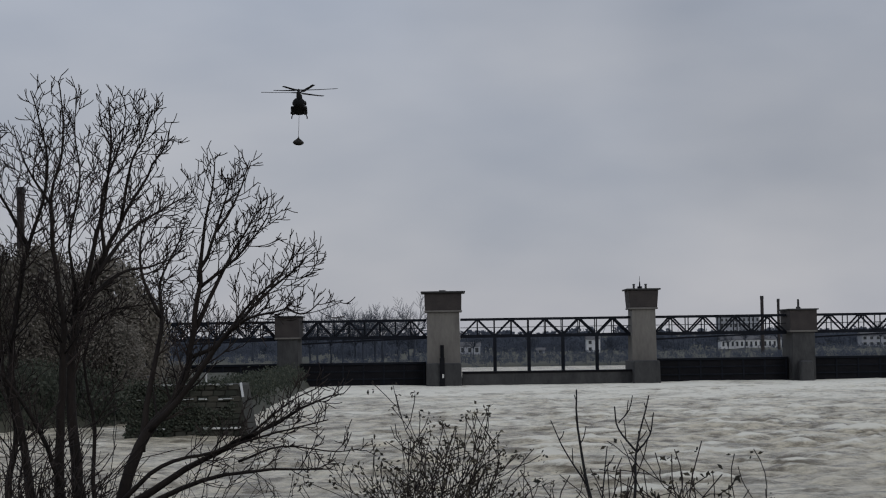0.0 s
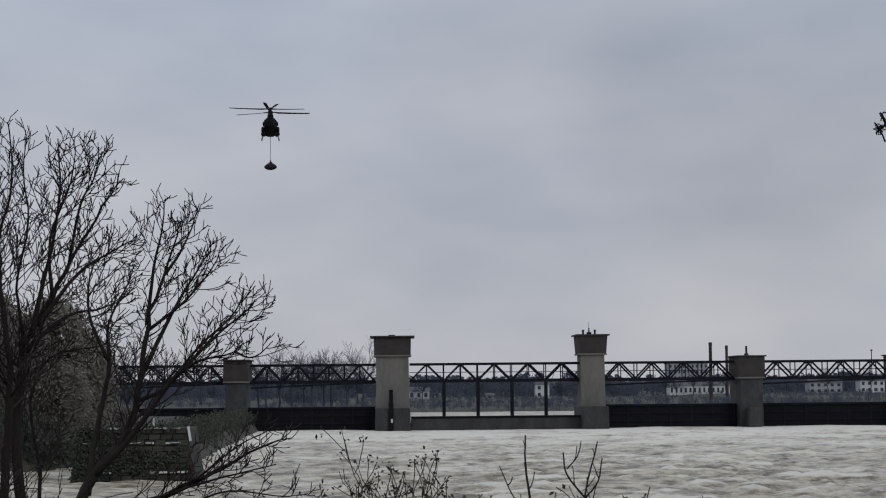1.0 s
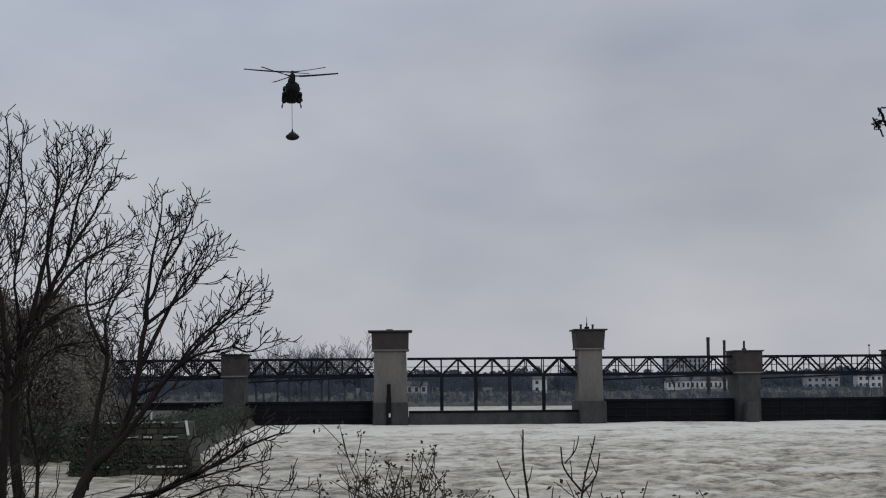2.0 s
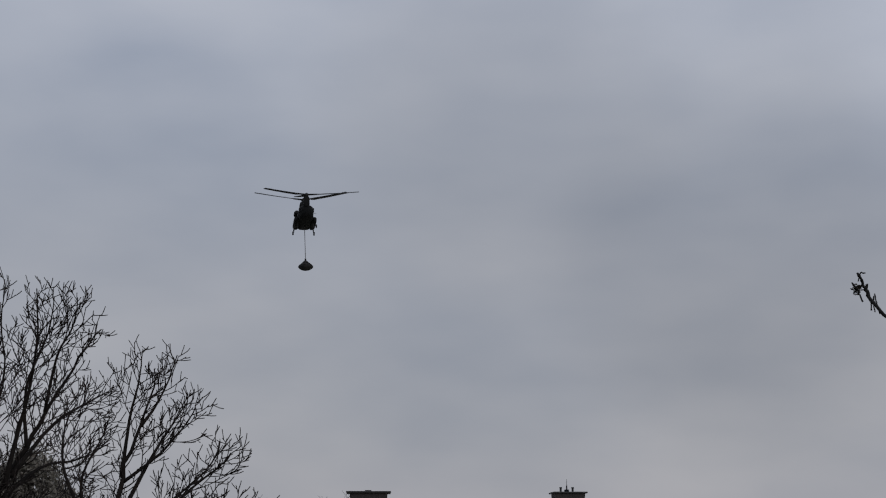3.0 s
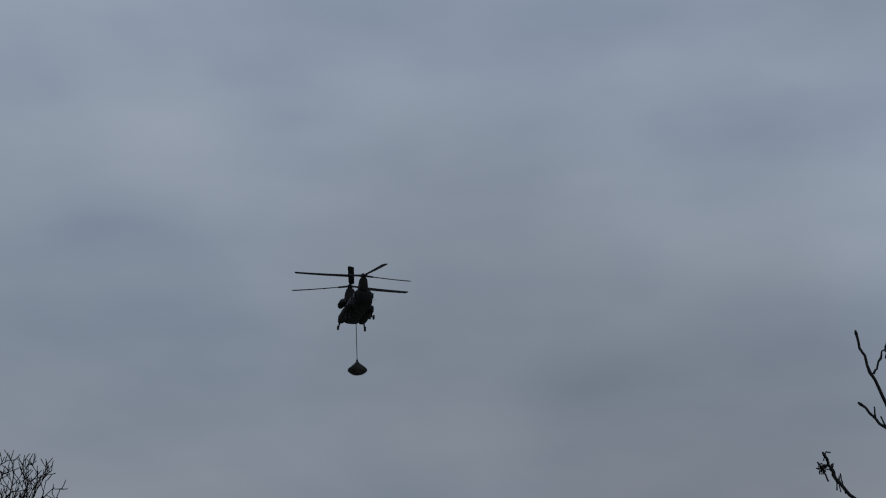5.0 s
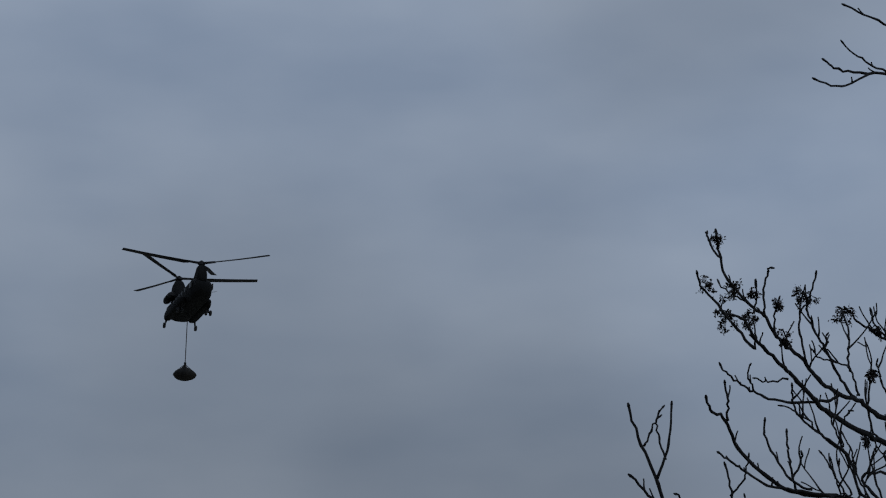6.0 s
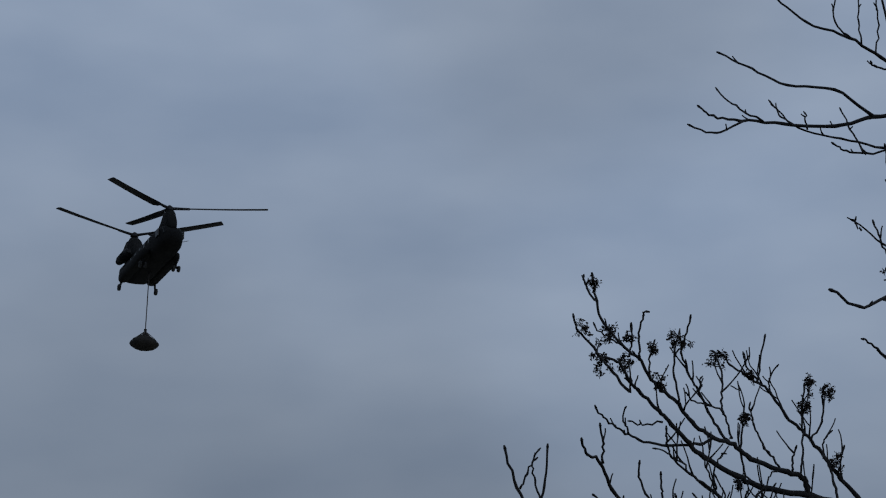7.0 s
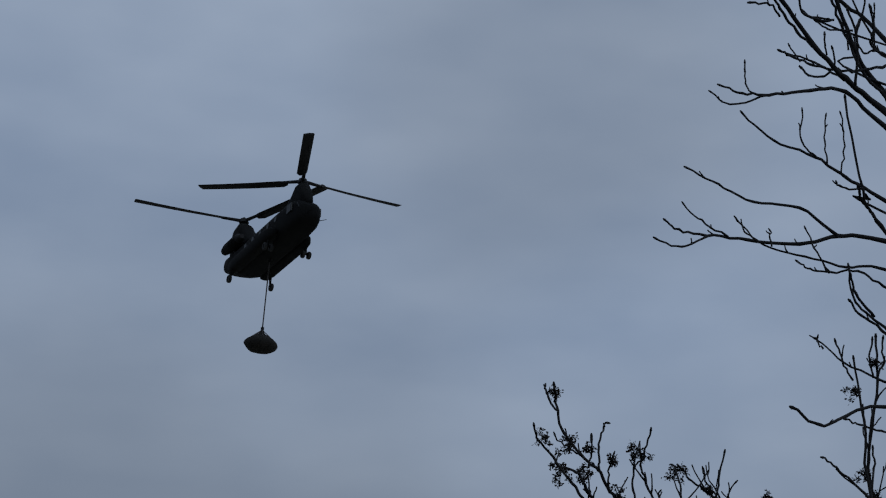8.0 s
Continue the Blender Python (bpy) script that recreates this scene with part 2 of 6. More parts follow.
    t.links.new(ro.outputs[0], bs.inputs["Roughness"])
    bs.inputs["IOR"].default_value = 1.33
    bs.inputs["Specular IOR Level"].default_value = 0.4
    bp = t.nodes.new("ShaderNodeBump")
    bp.inputs["Strength"].default_value, bp.inputs["Distance"].default_value = 1.0, 0.5
    t.links.new(chop.outputs["Fac"], bp.inputs["Height"])
    t.links.new(bp.outputs["Normal"], bs.inputs["Normal"])
    return m


M_WATER = water_material()


# ---------------------------------------------------------------- mesh helpers
def mesh_object(name, verts, faces, mat, parent=None, label="", smooth=False):
    me = bpy.data.meshes.new(name)
    me.from_pydata(verts, [], faces)
    me.materials.append(mat)
    if smooth:
        me.polygons.foreach_set("use_smooth", [True] * len(me.polygons))
    me.update()
    ob = new(name, me)
    if parent is not None:
        ob.parent = parent
    if label:
        ob["label"] = label
    return ob


def part(name, bm, mat, parent=None, label="", smooth=False):
    me = bpy.data.meshes.new(name)
    bm.to_mesh(me)
    bm.free()
    me.materials.append(mat)
    if smooth:
        me.polygons.foreach_set("use_smooth", [True] * len(me.polygons))
    ob = new(name, me)
    if parent is not None:
        ob.parent = parent
    if label:
        ob["label"] = label
    return ob


def empty(name, m=None):
    ob = new(name)
    ob.empty_display_size = 0.3
    if m is not None:
        ob.matrix_basis = m
    return ob


def box(bm, x0, x1, y0, y1, z0, z1, bevel=0.0, taper=0.0):
    """A block; taper draws its top in by that much on each side."""
    vs = [bm.verts.new((x, y, z)) for z, k in ((z0, 0), (z1, taper))
          for x, y in ((x0 + k, y0 + k), (x1 - k, y0 + k), (x1 - k, y1 - k), (x0 + k, y1 - k))]
    fs = [bm.faces.new([vs[i] for i in f]) for f in ((3, 2, 1, 0), (4, 5, 6, 7), (0, 1, 5, 4), (1, 2, 6, 5), (2, 3, 7, 6), (3, 0, 4, 7))]
    if bevel:
        es = list({e for f in fs for e in f.edges})
        bmesh.ops.bevel(bm, geom=es, offset=bevel, segments=1, affect="EDGES")
    return bm


def bar(bm, a, b, w, d):
    """A straight steel member from a to b, w by d in section."""
    a, b = Vector(a), Vector(b)
    way = (b - a).normalized()
    side = way.cross(Vector((0, 1, 0)) if abs(way.y) < 0.9 else Vector((1, 0, 0))).normalized()
    other = way.cross(side)
    vs = []
    for p in (a, b):
        for i, j in ((-1, -1), (1, -1), (1, 1), (-1, 1)):
            vs.append(bm.verts.new(p + side * (i * w / 2) + other * (j * d / 2)))
    for f in ((3, 2, 1, 0), (4, 5, 6, 7), (0, 1, 5, 4), (1, 2, 6, 5), (2, 3, 7, 6), (3, 0, 4, 7)):
        bm.faces.new([vs[i] for i in f])
    bmesh.ops.recalc_face_normals(bm, faces=bm.faces[:])
    return bm


def rod(bm, a, b, r0, r1, sides=10):
    a, b = Vector(a), Vector(b)
    way = (b - a).normalized()
    side = way.orthogonal().normalized()
    other = way.cross(side)
    rings = []
    for p, r in ((a, r0), (b, r1)):
        rings.append([bm.verts.new(p + (side * math.cos(k * math.tau / sides) + other * math.sin(k * math.tau / sides)) * r) for k in range(sides)])
    for k in range(sides):
        bm.faces.new((rings[0][k], rings[0][(k + 1) % sides], rings[1][(k + 1) % sides], rings[1][k]))
    bm.faces.new(rings[0][::-1])
    bm.faces.new(rings[1])
    return bm


def loft(bm, sections, n=24, power=3.2):
    """A hull through rounded sections (y, half width, z low, z high), capped at both ends."""
    rings = []
    for y, hw, z0, z1 in sections:
        ring = []
        for k in range(n):
            a = k * math.tau / n
            c, s = math.cos(a), math.sin(a)
            ring.append(bm.verts.new((hw * math.copysign(abs(c) ** (2 / power), c), y,
                                      (z0 + z1) / 2 + (z1 - z0) / 2 * math.copysign(abs(s) ** (2 / power), s))))
        rings.append(ring)
    for r0, r1 in zip(rings, rings[1:]):
        for k in range(n):
            bm.faces.new((r0[k], r0[(k + 1) % n], r1[(k + 1) % n], r1[k]))
    bm.faces.new(rings[0][::-1])
    bm.faces.new(rings[-1])
    bmesh.ops.recalc_face_normals(bm, faces=bm.faces[:])
    return bm


class Wood:
    """Collects tapered stems and flat leaves for one mesh."""

    def __init__(self):
        self.v, self.f = [], []

    def tube(self, pts, radii, sides=5):
        n0 = len(self.v)
        for i, p in enumerate(pts):
            a, b = pts[max(i - 1, 0)], pts[min(i + 1, len(pts) - 1)]
            way = (b - a).normalized()
            s = way.cross(Vector((0.31, 0.88, 0.37)))
            s = s.normalized() if s.length > 1e-6 else way.orthogonal().normalized()
            o = way.cross(s)
            for k in range(sides):
                t = k * math.tau / sides
                self.v.append(p + (s * math.cos(t) + o * math.sin(t)) * radii[i])
        for i in range(len(pts) - 1):
            for k in range(sides):
                a, b = n0 + i * sides + k, n0 + i * sides + (k + 1) % sides
                self.f.append((a, b, b + sides, a + sides))
        m = n0 + (len(pts) - 1) * sides
        self.f.append(tuple(range(m, m + sides)))
        self.f.append(tuple(range(n0 + sides - 1, n0 - 1, -1)))

    def leaf(self, p, size, rng, slim=0.5):
        d = Vector((rng.gauss(0, 1), rng.gauss(0, 1), rng.gauss(0, 1))).normalized()
        s = d.orthogonal().normalized() * size * slim * 0.5
        n = d.cross(s) * 0.25
        k = len(self.v)
        self.v += [p, p + d * size * 0.5 + s + n, p + d * size, p + d * size * 0.5 - s + n]
        self.f.append((k, k + 1, k + 2, k + 3))

    def flake(self, p, size, rng):
        """A small bough seen as a tilted patch, its face up and towards the river."""
        n = Vector((rng.gauss(0, 0.25), -0.75 + rng.gauss(0, 0.2), 0.65 + rng.gauss(0, 0.2))).normalized()
        a = n.orthogonal().normalized()
        a.rotate(Matrix.Rotation(rng.uniform(0, math.tau), 3, n))
        b = n.cross(a)
        k = len(self.v)
        self.v += [p + a * size, p + b * size * rng.uniform(0.5, 0.9), p - a * size * rng.uniform(0.6, 1.0), p - b * size * 0.7]
        self.f.append((k, k + 1, k + 2, k + 3))

    def build(self, name, mat, parent=None, label="", smooth=True):
        return mesh_object(name, self.v, self.f, mat, parent, label, smooth)


def smooth_line(pts, steps=4):
    """A Catmull-Rom curve through the points."""
    p = [Vector(q) for q in pts]
    p = [p[0] * 2 - p[1]] + p + [p[-1] * 2 - p[-2]]
    res = []
    for i in range(1, len(p) - 2):
        for k in range(steps):
            t = k / steps
            res.append(0.5 * ((2 * p[i]) + (p[i + 1] - p[i - 1]) * t + (2 * p[i - 1] - 5 * p[i] + 4 * p[i + 1] - p[i + 2]) * t * t
                              + (3 * p[i] - p[i - 1] - 3 * p[i + 1] + p[i + 2]) * t ** 3))
    res.append(p[-2])
    return res


def twig(wood, start, way, length, r, rng, depth, rise, per, tips=None, wob=0.16, rmin=0.004):
    """A twig that bends upwards, with side twigs of its own."""
    n = 5 if depth else 4
    pts, d, p = [start], way.normalized(), start
    for i in range(n):
        d = (d + Vector((rng.gauss(0, wob), rng.gauss(0, wob), rng.gauss(0, wob) + rise))).normalized()
        p = p + d * (length / n)
        pts.append(p)
    radii = [max(r * (1 - 0.75 * i / n), rmin) for i in range(n + 1)]
    wood.tube(pts, radii, 4 if r < 0.03 else 5)
    if tips is not None:
        tips.append(pts[-1])
    if depth:
        for k in range(per):
            f = 0.12 + 0.75 * (k + rng.random()) / per
            i = min(int(f * n), n - 1)
            q = pts[i].lerp(pts[i + 1], f * n - i)
            w = (pts[i + 1] - pts[i]).normalized()
            turn = w.orthogonal().normalized()
            turn.rotate(Matrix.Rotation(rng.uniform(0, math.tau), 3, w))
            a = radians(rng.uniform(26, 50))
            twig(wood, q, w * math.cos(a) + turn * math.sin(a), length * rng.uniform(0.48, 0.78) * (1.12 - 0.5 * f), max(radii[i] * 0.6, rmin), rng, depth - 1, rise, per, tips, wob * 0.85, rmin)


def clothe(wood, line, r0, r1, rng, every, length, depth, per, rise=0.12, start=0.15, tips=None, rmin=0.004, spread=(30, 58)):
    """Side branches along a limb."""
    total = sum((b - a).length for a, b in zip(line, line[1:]))
    n = max(int(total / every), 1)
    for k in range(n):
        f = start + (1 - start) * (k + rng.random()) / n
        i = min(int(f * (len(line) - 1)), len(line) - 2)
        q = line[i].lerp(line[i + 1], f * (len(line) - 1) - i)
        w = (line[i + 1] - line[i]).normalized()
        turn = w.orthogonal().normalized()
        turn.rotate(Matrix.Rotation(rng.uniform(0, math.tau), 3, w))
        a = radians(rng.uniform(*spread))
        r = (r0 + (r1 - r0) * f) * 0.5
        twig(wood, q, w * math.cos(a) + turn * math.sin(a), length * rng.uniform(0.6, 1.15) * (1.12 - 0.78 * f), max(r, rmin * 1.5), rng, depth, rise, per, tips, wob=0.085, rmin=rmin)


def bough(wood, start, way, length, r, rng, depth, rise, gap, rmin):
    """A branch whose side shoots shorten towards its tip."""
    n = 6 if depth > 1 else 4
    pts, d, p = [start], way.normalized(), start
    bend = Vector((rng.gauss(0, 0.03), rng.gauss(0, 0.03), rise))
    for i in range(n):
        d = (d + bend + Vector((rng.gauss(0, 0.05), rng.gauss(0, 0.05), rng.gauss(0, 0.04)))).normalized()
        p = p + d * (length / n)
        pts.append(p)
    radii = [max(r * (1 - 0.8 * (i / n) ** 0.8), rmin) for i in range(n + 1)]
    wood.tube(pts, radii, 4 if r < 0.03 else 5)
    if not depth:
        return
    count = max(2, int(length / gap))
    plane = rng.uniform(0, math.tau)
    for k in range(count):
        f = 0.2 + 0.76 * (k + rng.random()) / count
        i = min(int(f * n), n - 1)
        q = pts[i].lerp(pts[i + 1], f * n - i)
        w = (pts[i + 1] - pts[i]).normalized()
        turn = w.orthogonal().normalized()
        turn.rotate(Matrix.Rotation(plane + math.pi * (k % 2) + rng.gauss(0, 0.7), 3, w))
        a = radians(rng.uniform(28, 56))
        side = max(length * (0.2 + 0.5 * (1 - f)) * rng.uniform(0.65, 1.25), 0.24)
        bough(wood, q, w * math.cos(a) + turn * math.sin(a), side, max(radii[i] * 0.62, rmin), rng, depth - 1, rise, gap * 0.8, rmin)


def branch_out(wood, line, r0, r1, rng, every, length, depth, rise, gap, start, rmin):
    """Boughs set alternately along a limb, shorter towards its end."""
    total = sum((b - a).length for a, b in zip(line, line[1:]))
    n = max(int(total * (1 - start) / every), 2)
    plane = rng.uniform(0, math.tau)
    for k in range(n):
        f = start + (0.985 - start) * (k + rng.random()) / n
        i = min(int(f * (len(line) - 1)), len(line) - 2)
        q = line[i].lerp(line[i + 1], f * (len(line) - 1) - i)
        w = (line[i + 1] - line[i]).normalized()
        turn = w.orthogonal().normalized()
        turn.rotate(Matrix.Rotation(plane + 2.4 * k + rng.gauss(0, 0.4), 3, w))
        a = radians(rng.uniform(30, 60))
        g = (f - start) / (1 - start)
        bough(wood, q, w * math.cos(a) + turn * math.sin(a), length * rng.uniform(0.6, 1.15) * (1.0 - 0.78 * g), max((r0 + (r1 - r0) * f ** 0.6) * 0.55, rmin * 1.4), rng, depth, rise, gap, rmin)


# ---------------------------------------------------------------- ground and river
def smoothstep(a, b, x):
    t = np.clip((x - a) / (b - a), 0, 1)
    return t * t * (3 - 2 * t)


def ground_height(x, y):
    shore = 34 + 30 * smoothstep(-2, -9, x)
    near = 6.3 - 8.2 * smoothstep(5, shore + 4, y) - 1.0 * smoothstep(shore, shore + 15, y)
    left_edge = -62 + 31 * smoothstep(150, 190, y) - 10 * smoothstep(335, 420, y)
    left = -2.6 + 5.6 * smoothstep(left_edge + 2, left_edge - 7, x) * smoothstep(30, 60, y)
    right = -2.6 + 5.6 * smoothstep(128, 140, x)
    isle = -2.6 + 4.4 * smoothstep(4.5, 2.5, np.abs(x + 24 + (y - 175) * 0.025)) * smoothstep(168, 180, y) * smoothstep(350, 335, y)
    far = -2.6 + 4.4 * smoothstep(470, 492, y) + 0.004 * np.clip(y - 900, 0, 4000)
    lumps = 0.25 * np.sin(x * 0.31 + 1.3 * np.sin(y * 0.17)) * np.cos(y * 0.23)
    z = np.maximum(np.maximum(np.maximum(near, left), np.maximum(right, far)), isle)
    return z + np.where(z > 0.5, lumps, 0)


def make_ground():
    xs = np.concatenate([np.arange(-3000, -120, 160), np.arange(-120, -40, 4), np.arange(-40, 14, 1.5), np.arange(14, 160, 4), np.arange(160, 3100, 160)])
    ys = np.concatenate([np.arange(-1500, -20, 180), np.arange(-20, 80, 1.5), np.arange(80, 160, 6), np.arange(160, 360, 3), np.arange(360, 560, 8), np.arange(560, 4700, 160)])
    gx, gy = np.meshgrid(xs, ys)
    gz = ground_height(gx, gy)
    n, m = len(xs), len(ys)
    verts = np.stack([gx, gy, gz], -1).reshape(-1, 3).tolist()
    faces = [(j * n + i, j * n + i + 1, (j + 1) * n + i + 1, (j + 1) * n + i) for j in range(m - 1) for i in range(n - 1)]
    return tagged(mesh_object("ground", verts, faces, M_GRASS, smooth=True), "river banks of wet winter grass and mud", "ground", kind="structure")


make_ground()


def river_sheet(name, x0, x1, y0, y1, step, rough, label):
    rng = np.random.default_rng(7)
    xs, ys = np.arange(x0, x1 + step, step), np.arange(y0, y1 + step, step)
    gx, gy = np.meshgrid(xs, ys)
    z = np.zeros_like(gx)
    for k in range(34):
        lam = rng.uniform(1.5, 5.5) if k else 11.0
        a = rng.normal(math.pi / 2, 0.5)
        amp = 0.03 * lam
        ph = rng.uniform(0, 7)
        arg = (gx * math.cos(a) + gy * math.sin(a)) * math.tau / lam + ph + 1.2 * np.sin(gx * 0.07 + k) + 1.1 * np.sin(gy * 0.05 + 2 * k)
        z += amp * (1 - np.abs(np.sin(arg / 2))) * 0.8
    z -= z.mean()
    # standing waves of the rapid
    wild = np.exp(-(((gx - 26) / 26) ** 2 + ((gy - 165) / 60) ** 2)) + 0.7 * np.exp(-(((gx - 55) / 30) ** 2 + ((gy - 300) / 30) ** 2))
    wild += 0.5 * np.exp(-(((gx - 5) / 40) ** 2 + ((gy - 110) / 35) ** 2))
    for cx in (-14.5, 50, 79):
        wild += 0.55 * np.exp(-(((gx - cx) / 11) ** 2 + ((gy - 318) / 16) ** 2))
    z = z * rough * (0.5 + 0.85 * wild) * (1 - 0.72 * smoothstep(285, 318, gy))
    # the few tall breaking waves
    for cx, cy, wx, wy, up in ((18.6, 122, 3.0, 1.3, 0.85), (21.8, 113, 2.6, 1.1, 0.8), (26, 162, 4.0, 1.6, 0.8), (33, 150, 3.5, 1.5, 0.6), (30, 128, 3.0, 1.2, 0.7), (12, 140, 3.2, 1.3, 0.5), (37, 200, 5.0, 2.0, 0.7), (45, 240, 6.0, 2.5, 0.7), (20, 205, 4.5, 2.0, 0.5), (16, 102, 2.4, 1.0, 0.6), (27, 104, 2.4, 1.0, 0.7)):
        z += rough * up * 0.75 * (0.7 + 0.3 * np.sin(gx * 2.3 + gy * 1.1) * np.cos(gy * 2.9 - gx * 0.7)) * np.exp(-((gx - cx) / (0.75 * wx)) ** 2 - ((gy - cy + 0.15 * (gx - cx)) / (0.8 * wy)) ** 2) * (0.75 + 0.5 * np.sin(gx * 1.7 + cy))
    # broken water heaped up below the side openings
    for cx in (-14.5, 50, 79):
        z += rough * 0.22 * np.exp(-(((gx - cx) / 10) ** 2 + ((gy - 331) / 8) ** 2))
    n, m = len(xs), len(ys)
    verts = np.stack([gx, gy, z], -1).reshape(-1, 3).tolist()
    faces = [(j * n + i, j * n + i + 1, (j + 1) * n + i + 1, (j + 1) * n + i) for j in range(m - 1) for i in range(n - 1)]
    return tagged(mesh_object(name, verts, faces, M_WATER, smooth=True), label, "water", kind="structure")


river = river_sheet("water", -68, 134, 60, 352, 0.62, 1.0, "turbid grey-brown flood water with foam and standing waves")
upstream = river_sheet("water_upstream", -90, 134, -90, 92, 3.0, 0.25, "calmer grey river held above the weir")
upstream.matrix_basis = pose(0, 440, 1.15)

# ---------------------------------------------------------------- weir and its bridge
DECK_Z, TOP_Z = 8.9, 12.0


def tall_tower(x0, x1, name, label, furnished, back, eaves, flare):
    t = empty(name, pose((x0 + x1) / 2, 341, -1.5))
    hw = (x1 - x0) / 2
    bm = bmesh.new()
    box(bm, -hw, hw, -5, back, 5.4, 15.2, 0.06, 0.12)
    part("shaft", bm, M_CONC, t, "pale weathered concrete", False)
    bm = bmesh.new()
    box(bm, -hw - 0.25, hw + 0.25, -9, 7, -1.5, 5.6, 0.15, 0.15)
    part("plinth", bm, M_CONC_WET, t, "dark wet concrete pier foot")
    bm = bmesh.new()
    box(bm, -hw - eaves * 0.45, hw + eaves * 0.45, -5 - eaves * 0.45, back + eaves * 0.45, 15.05, 18.4, 0.08, -flare)
    cabin = part("machine_cabin", bm, M_CAP, t, "dark brick cabin overhanging the shaft")
    bm = bmesh.new()
    box(bm, -hw - 0.12 - eaves * 0.45, hw + 0.12 + eaves * 0.45, -5.12 - eaves * 0.45, back + 0.12 + eaves * 0.45, 14.9, 15.2, 0.04)
    part("ledge", bm, M_CONC, cabin, "concrete string course")
    bm = bmesh.new()
    box(bm, -hw - eaves - 0.4, hw + eaves + 0.4, -5.4 - eaves, back + eaves + 0.4, 18.4, 18.68, 0.05)
    part("roof", bm, M_ROOF, t, "flat bitumen roof slab")
    if furnished:
        for dx in (-1.2, 1.0):
            bm = bmesh.new()
            rod(bm, (dx, 0, 18.6), (dx, 0, 19.45), 0.2, 0.2)
            rod(bm, (dx, 0, 19.45), (dx, 0, 19.65), 0.3, 0.22)
            part("vent_pipe", bm, M_ROOF, t)
        bm = bmesh.new()
        box(bm, -0.5, 0.3, -0.5, 0.5, 18.6, 19.2, 0.05)
        rod(bm, (-0.1, 0, 19.1), (-0.1, 0, 20.0), 0.16, 0.1)
        rod(bm, (-0.1, 0, 19.9), (-0.1, 0, 21.1), 0.05, 0.03)
        part("aerial", bm, M_STEEL, t)
    else:
        bm = bmesh.new()
        box(bm, -0.7, 0.5, -0.6, 0.6, 18.6, 19.0, 0.06)
        part("roof_hatch", bm, M_ROOF, t)
        bm = bmesh.new()
        box(bm, -0.75, 0.15, -9.35, -9.02, 0.0, 6.6, 0.03)
        part("gate_guide", bm, M_GATE, t, "dark steel guide slot")
        bm = bmesh.new()
        box(bm, -0.6, 0.05, -5.25, -4.95, 5.6, 8.9, 0.03)
        part("ladder_cage", bm, M_GATE, t)
        bm = bmesh.new()
        box(bm, -0.32, 0.0, -9.5, -9.36, 3.0, 3.7, 0.02)
        part("gauge_board", bm, M_RAIL, t, "small white gauge board")
    return tagged(t, label, "weir tower", "towers of the weir")


tall_tower(-3.2, 2.9, "weir_tower", "tall concrete weir tower with an overhanging dark cabin", False, 4.5, 0.6, 0.08)
tall_tower(34.1, 38.6, "weir_tower", "tall concrete weir tower with vents on its roof", True, 2.3, 0.45, 0.25)


def low_pier(x0, x1, vent, label):
    t = empty("weir_pier", pose((x0 + x1) / 2, 341, -1.5))
    hw = (x1 - x0) / 2
    bm = bmesh.new()
    box(bm, -hw, hw, -5, 5, -1, 10.6, 0.08, 0.1)
    part("shaft", bm, M_CONC_WET, t, "dark stained concrete")
    bm = bmesh.new()
    box(bm, -hw * 0.62, hw * 0.62, -8, -4.8, -1, 5.2, 0.3, 0.2)
    part("cutwater", bm, M_CONC_WET, t)
    bm = bmesh.new()
    box(bm, -hw - 0.3, hw + 0.3, -5.3, 4.6, 10.5, 14.35, 0.06)
    c = part("machine_cabin", bm, M_CAP, t, "low brown brick cabin")
    bm = bmesh.new()
    box(bm, -hw - 0.36, hw + 0.36, -5.36, 4.66, 10.35, 10.65, 0.04)
    part("ledge", bm, M_CONC, c)
    bm = bmesh.new()
    box(bm, -hw - 0.6, hw + 0.6, -5.6, 4.9, 14.35, 14.6, 0.05)
    part("roof", bm, M_ROOF, t)
    if vent:
        bm = bmesh.new()
        rod(bm, (0.1, 0, 14.5), (0.1, 0, 16.4), 0.22, 0.2)
        rod(bm, (0.1, 0, 14.5), (0.1, 0, 15.0), 0.5, 0.4)
        part("vent_pipe", bm, M_ROOF, t)
    return tagged(t, label, "weir pier", "piers of the weir")


low_pier(-30.5, -26.6, False, "low concrete weir pier with a brick cabin")
low_pier(63.2, 67.5, True, "low concrete weir pier with a vent pipe")
low_pier(92.5, 97.0, True, "low concrete weir pier with a vent pipe")


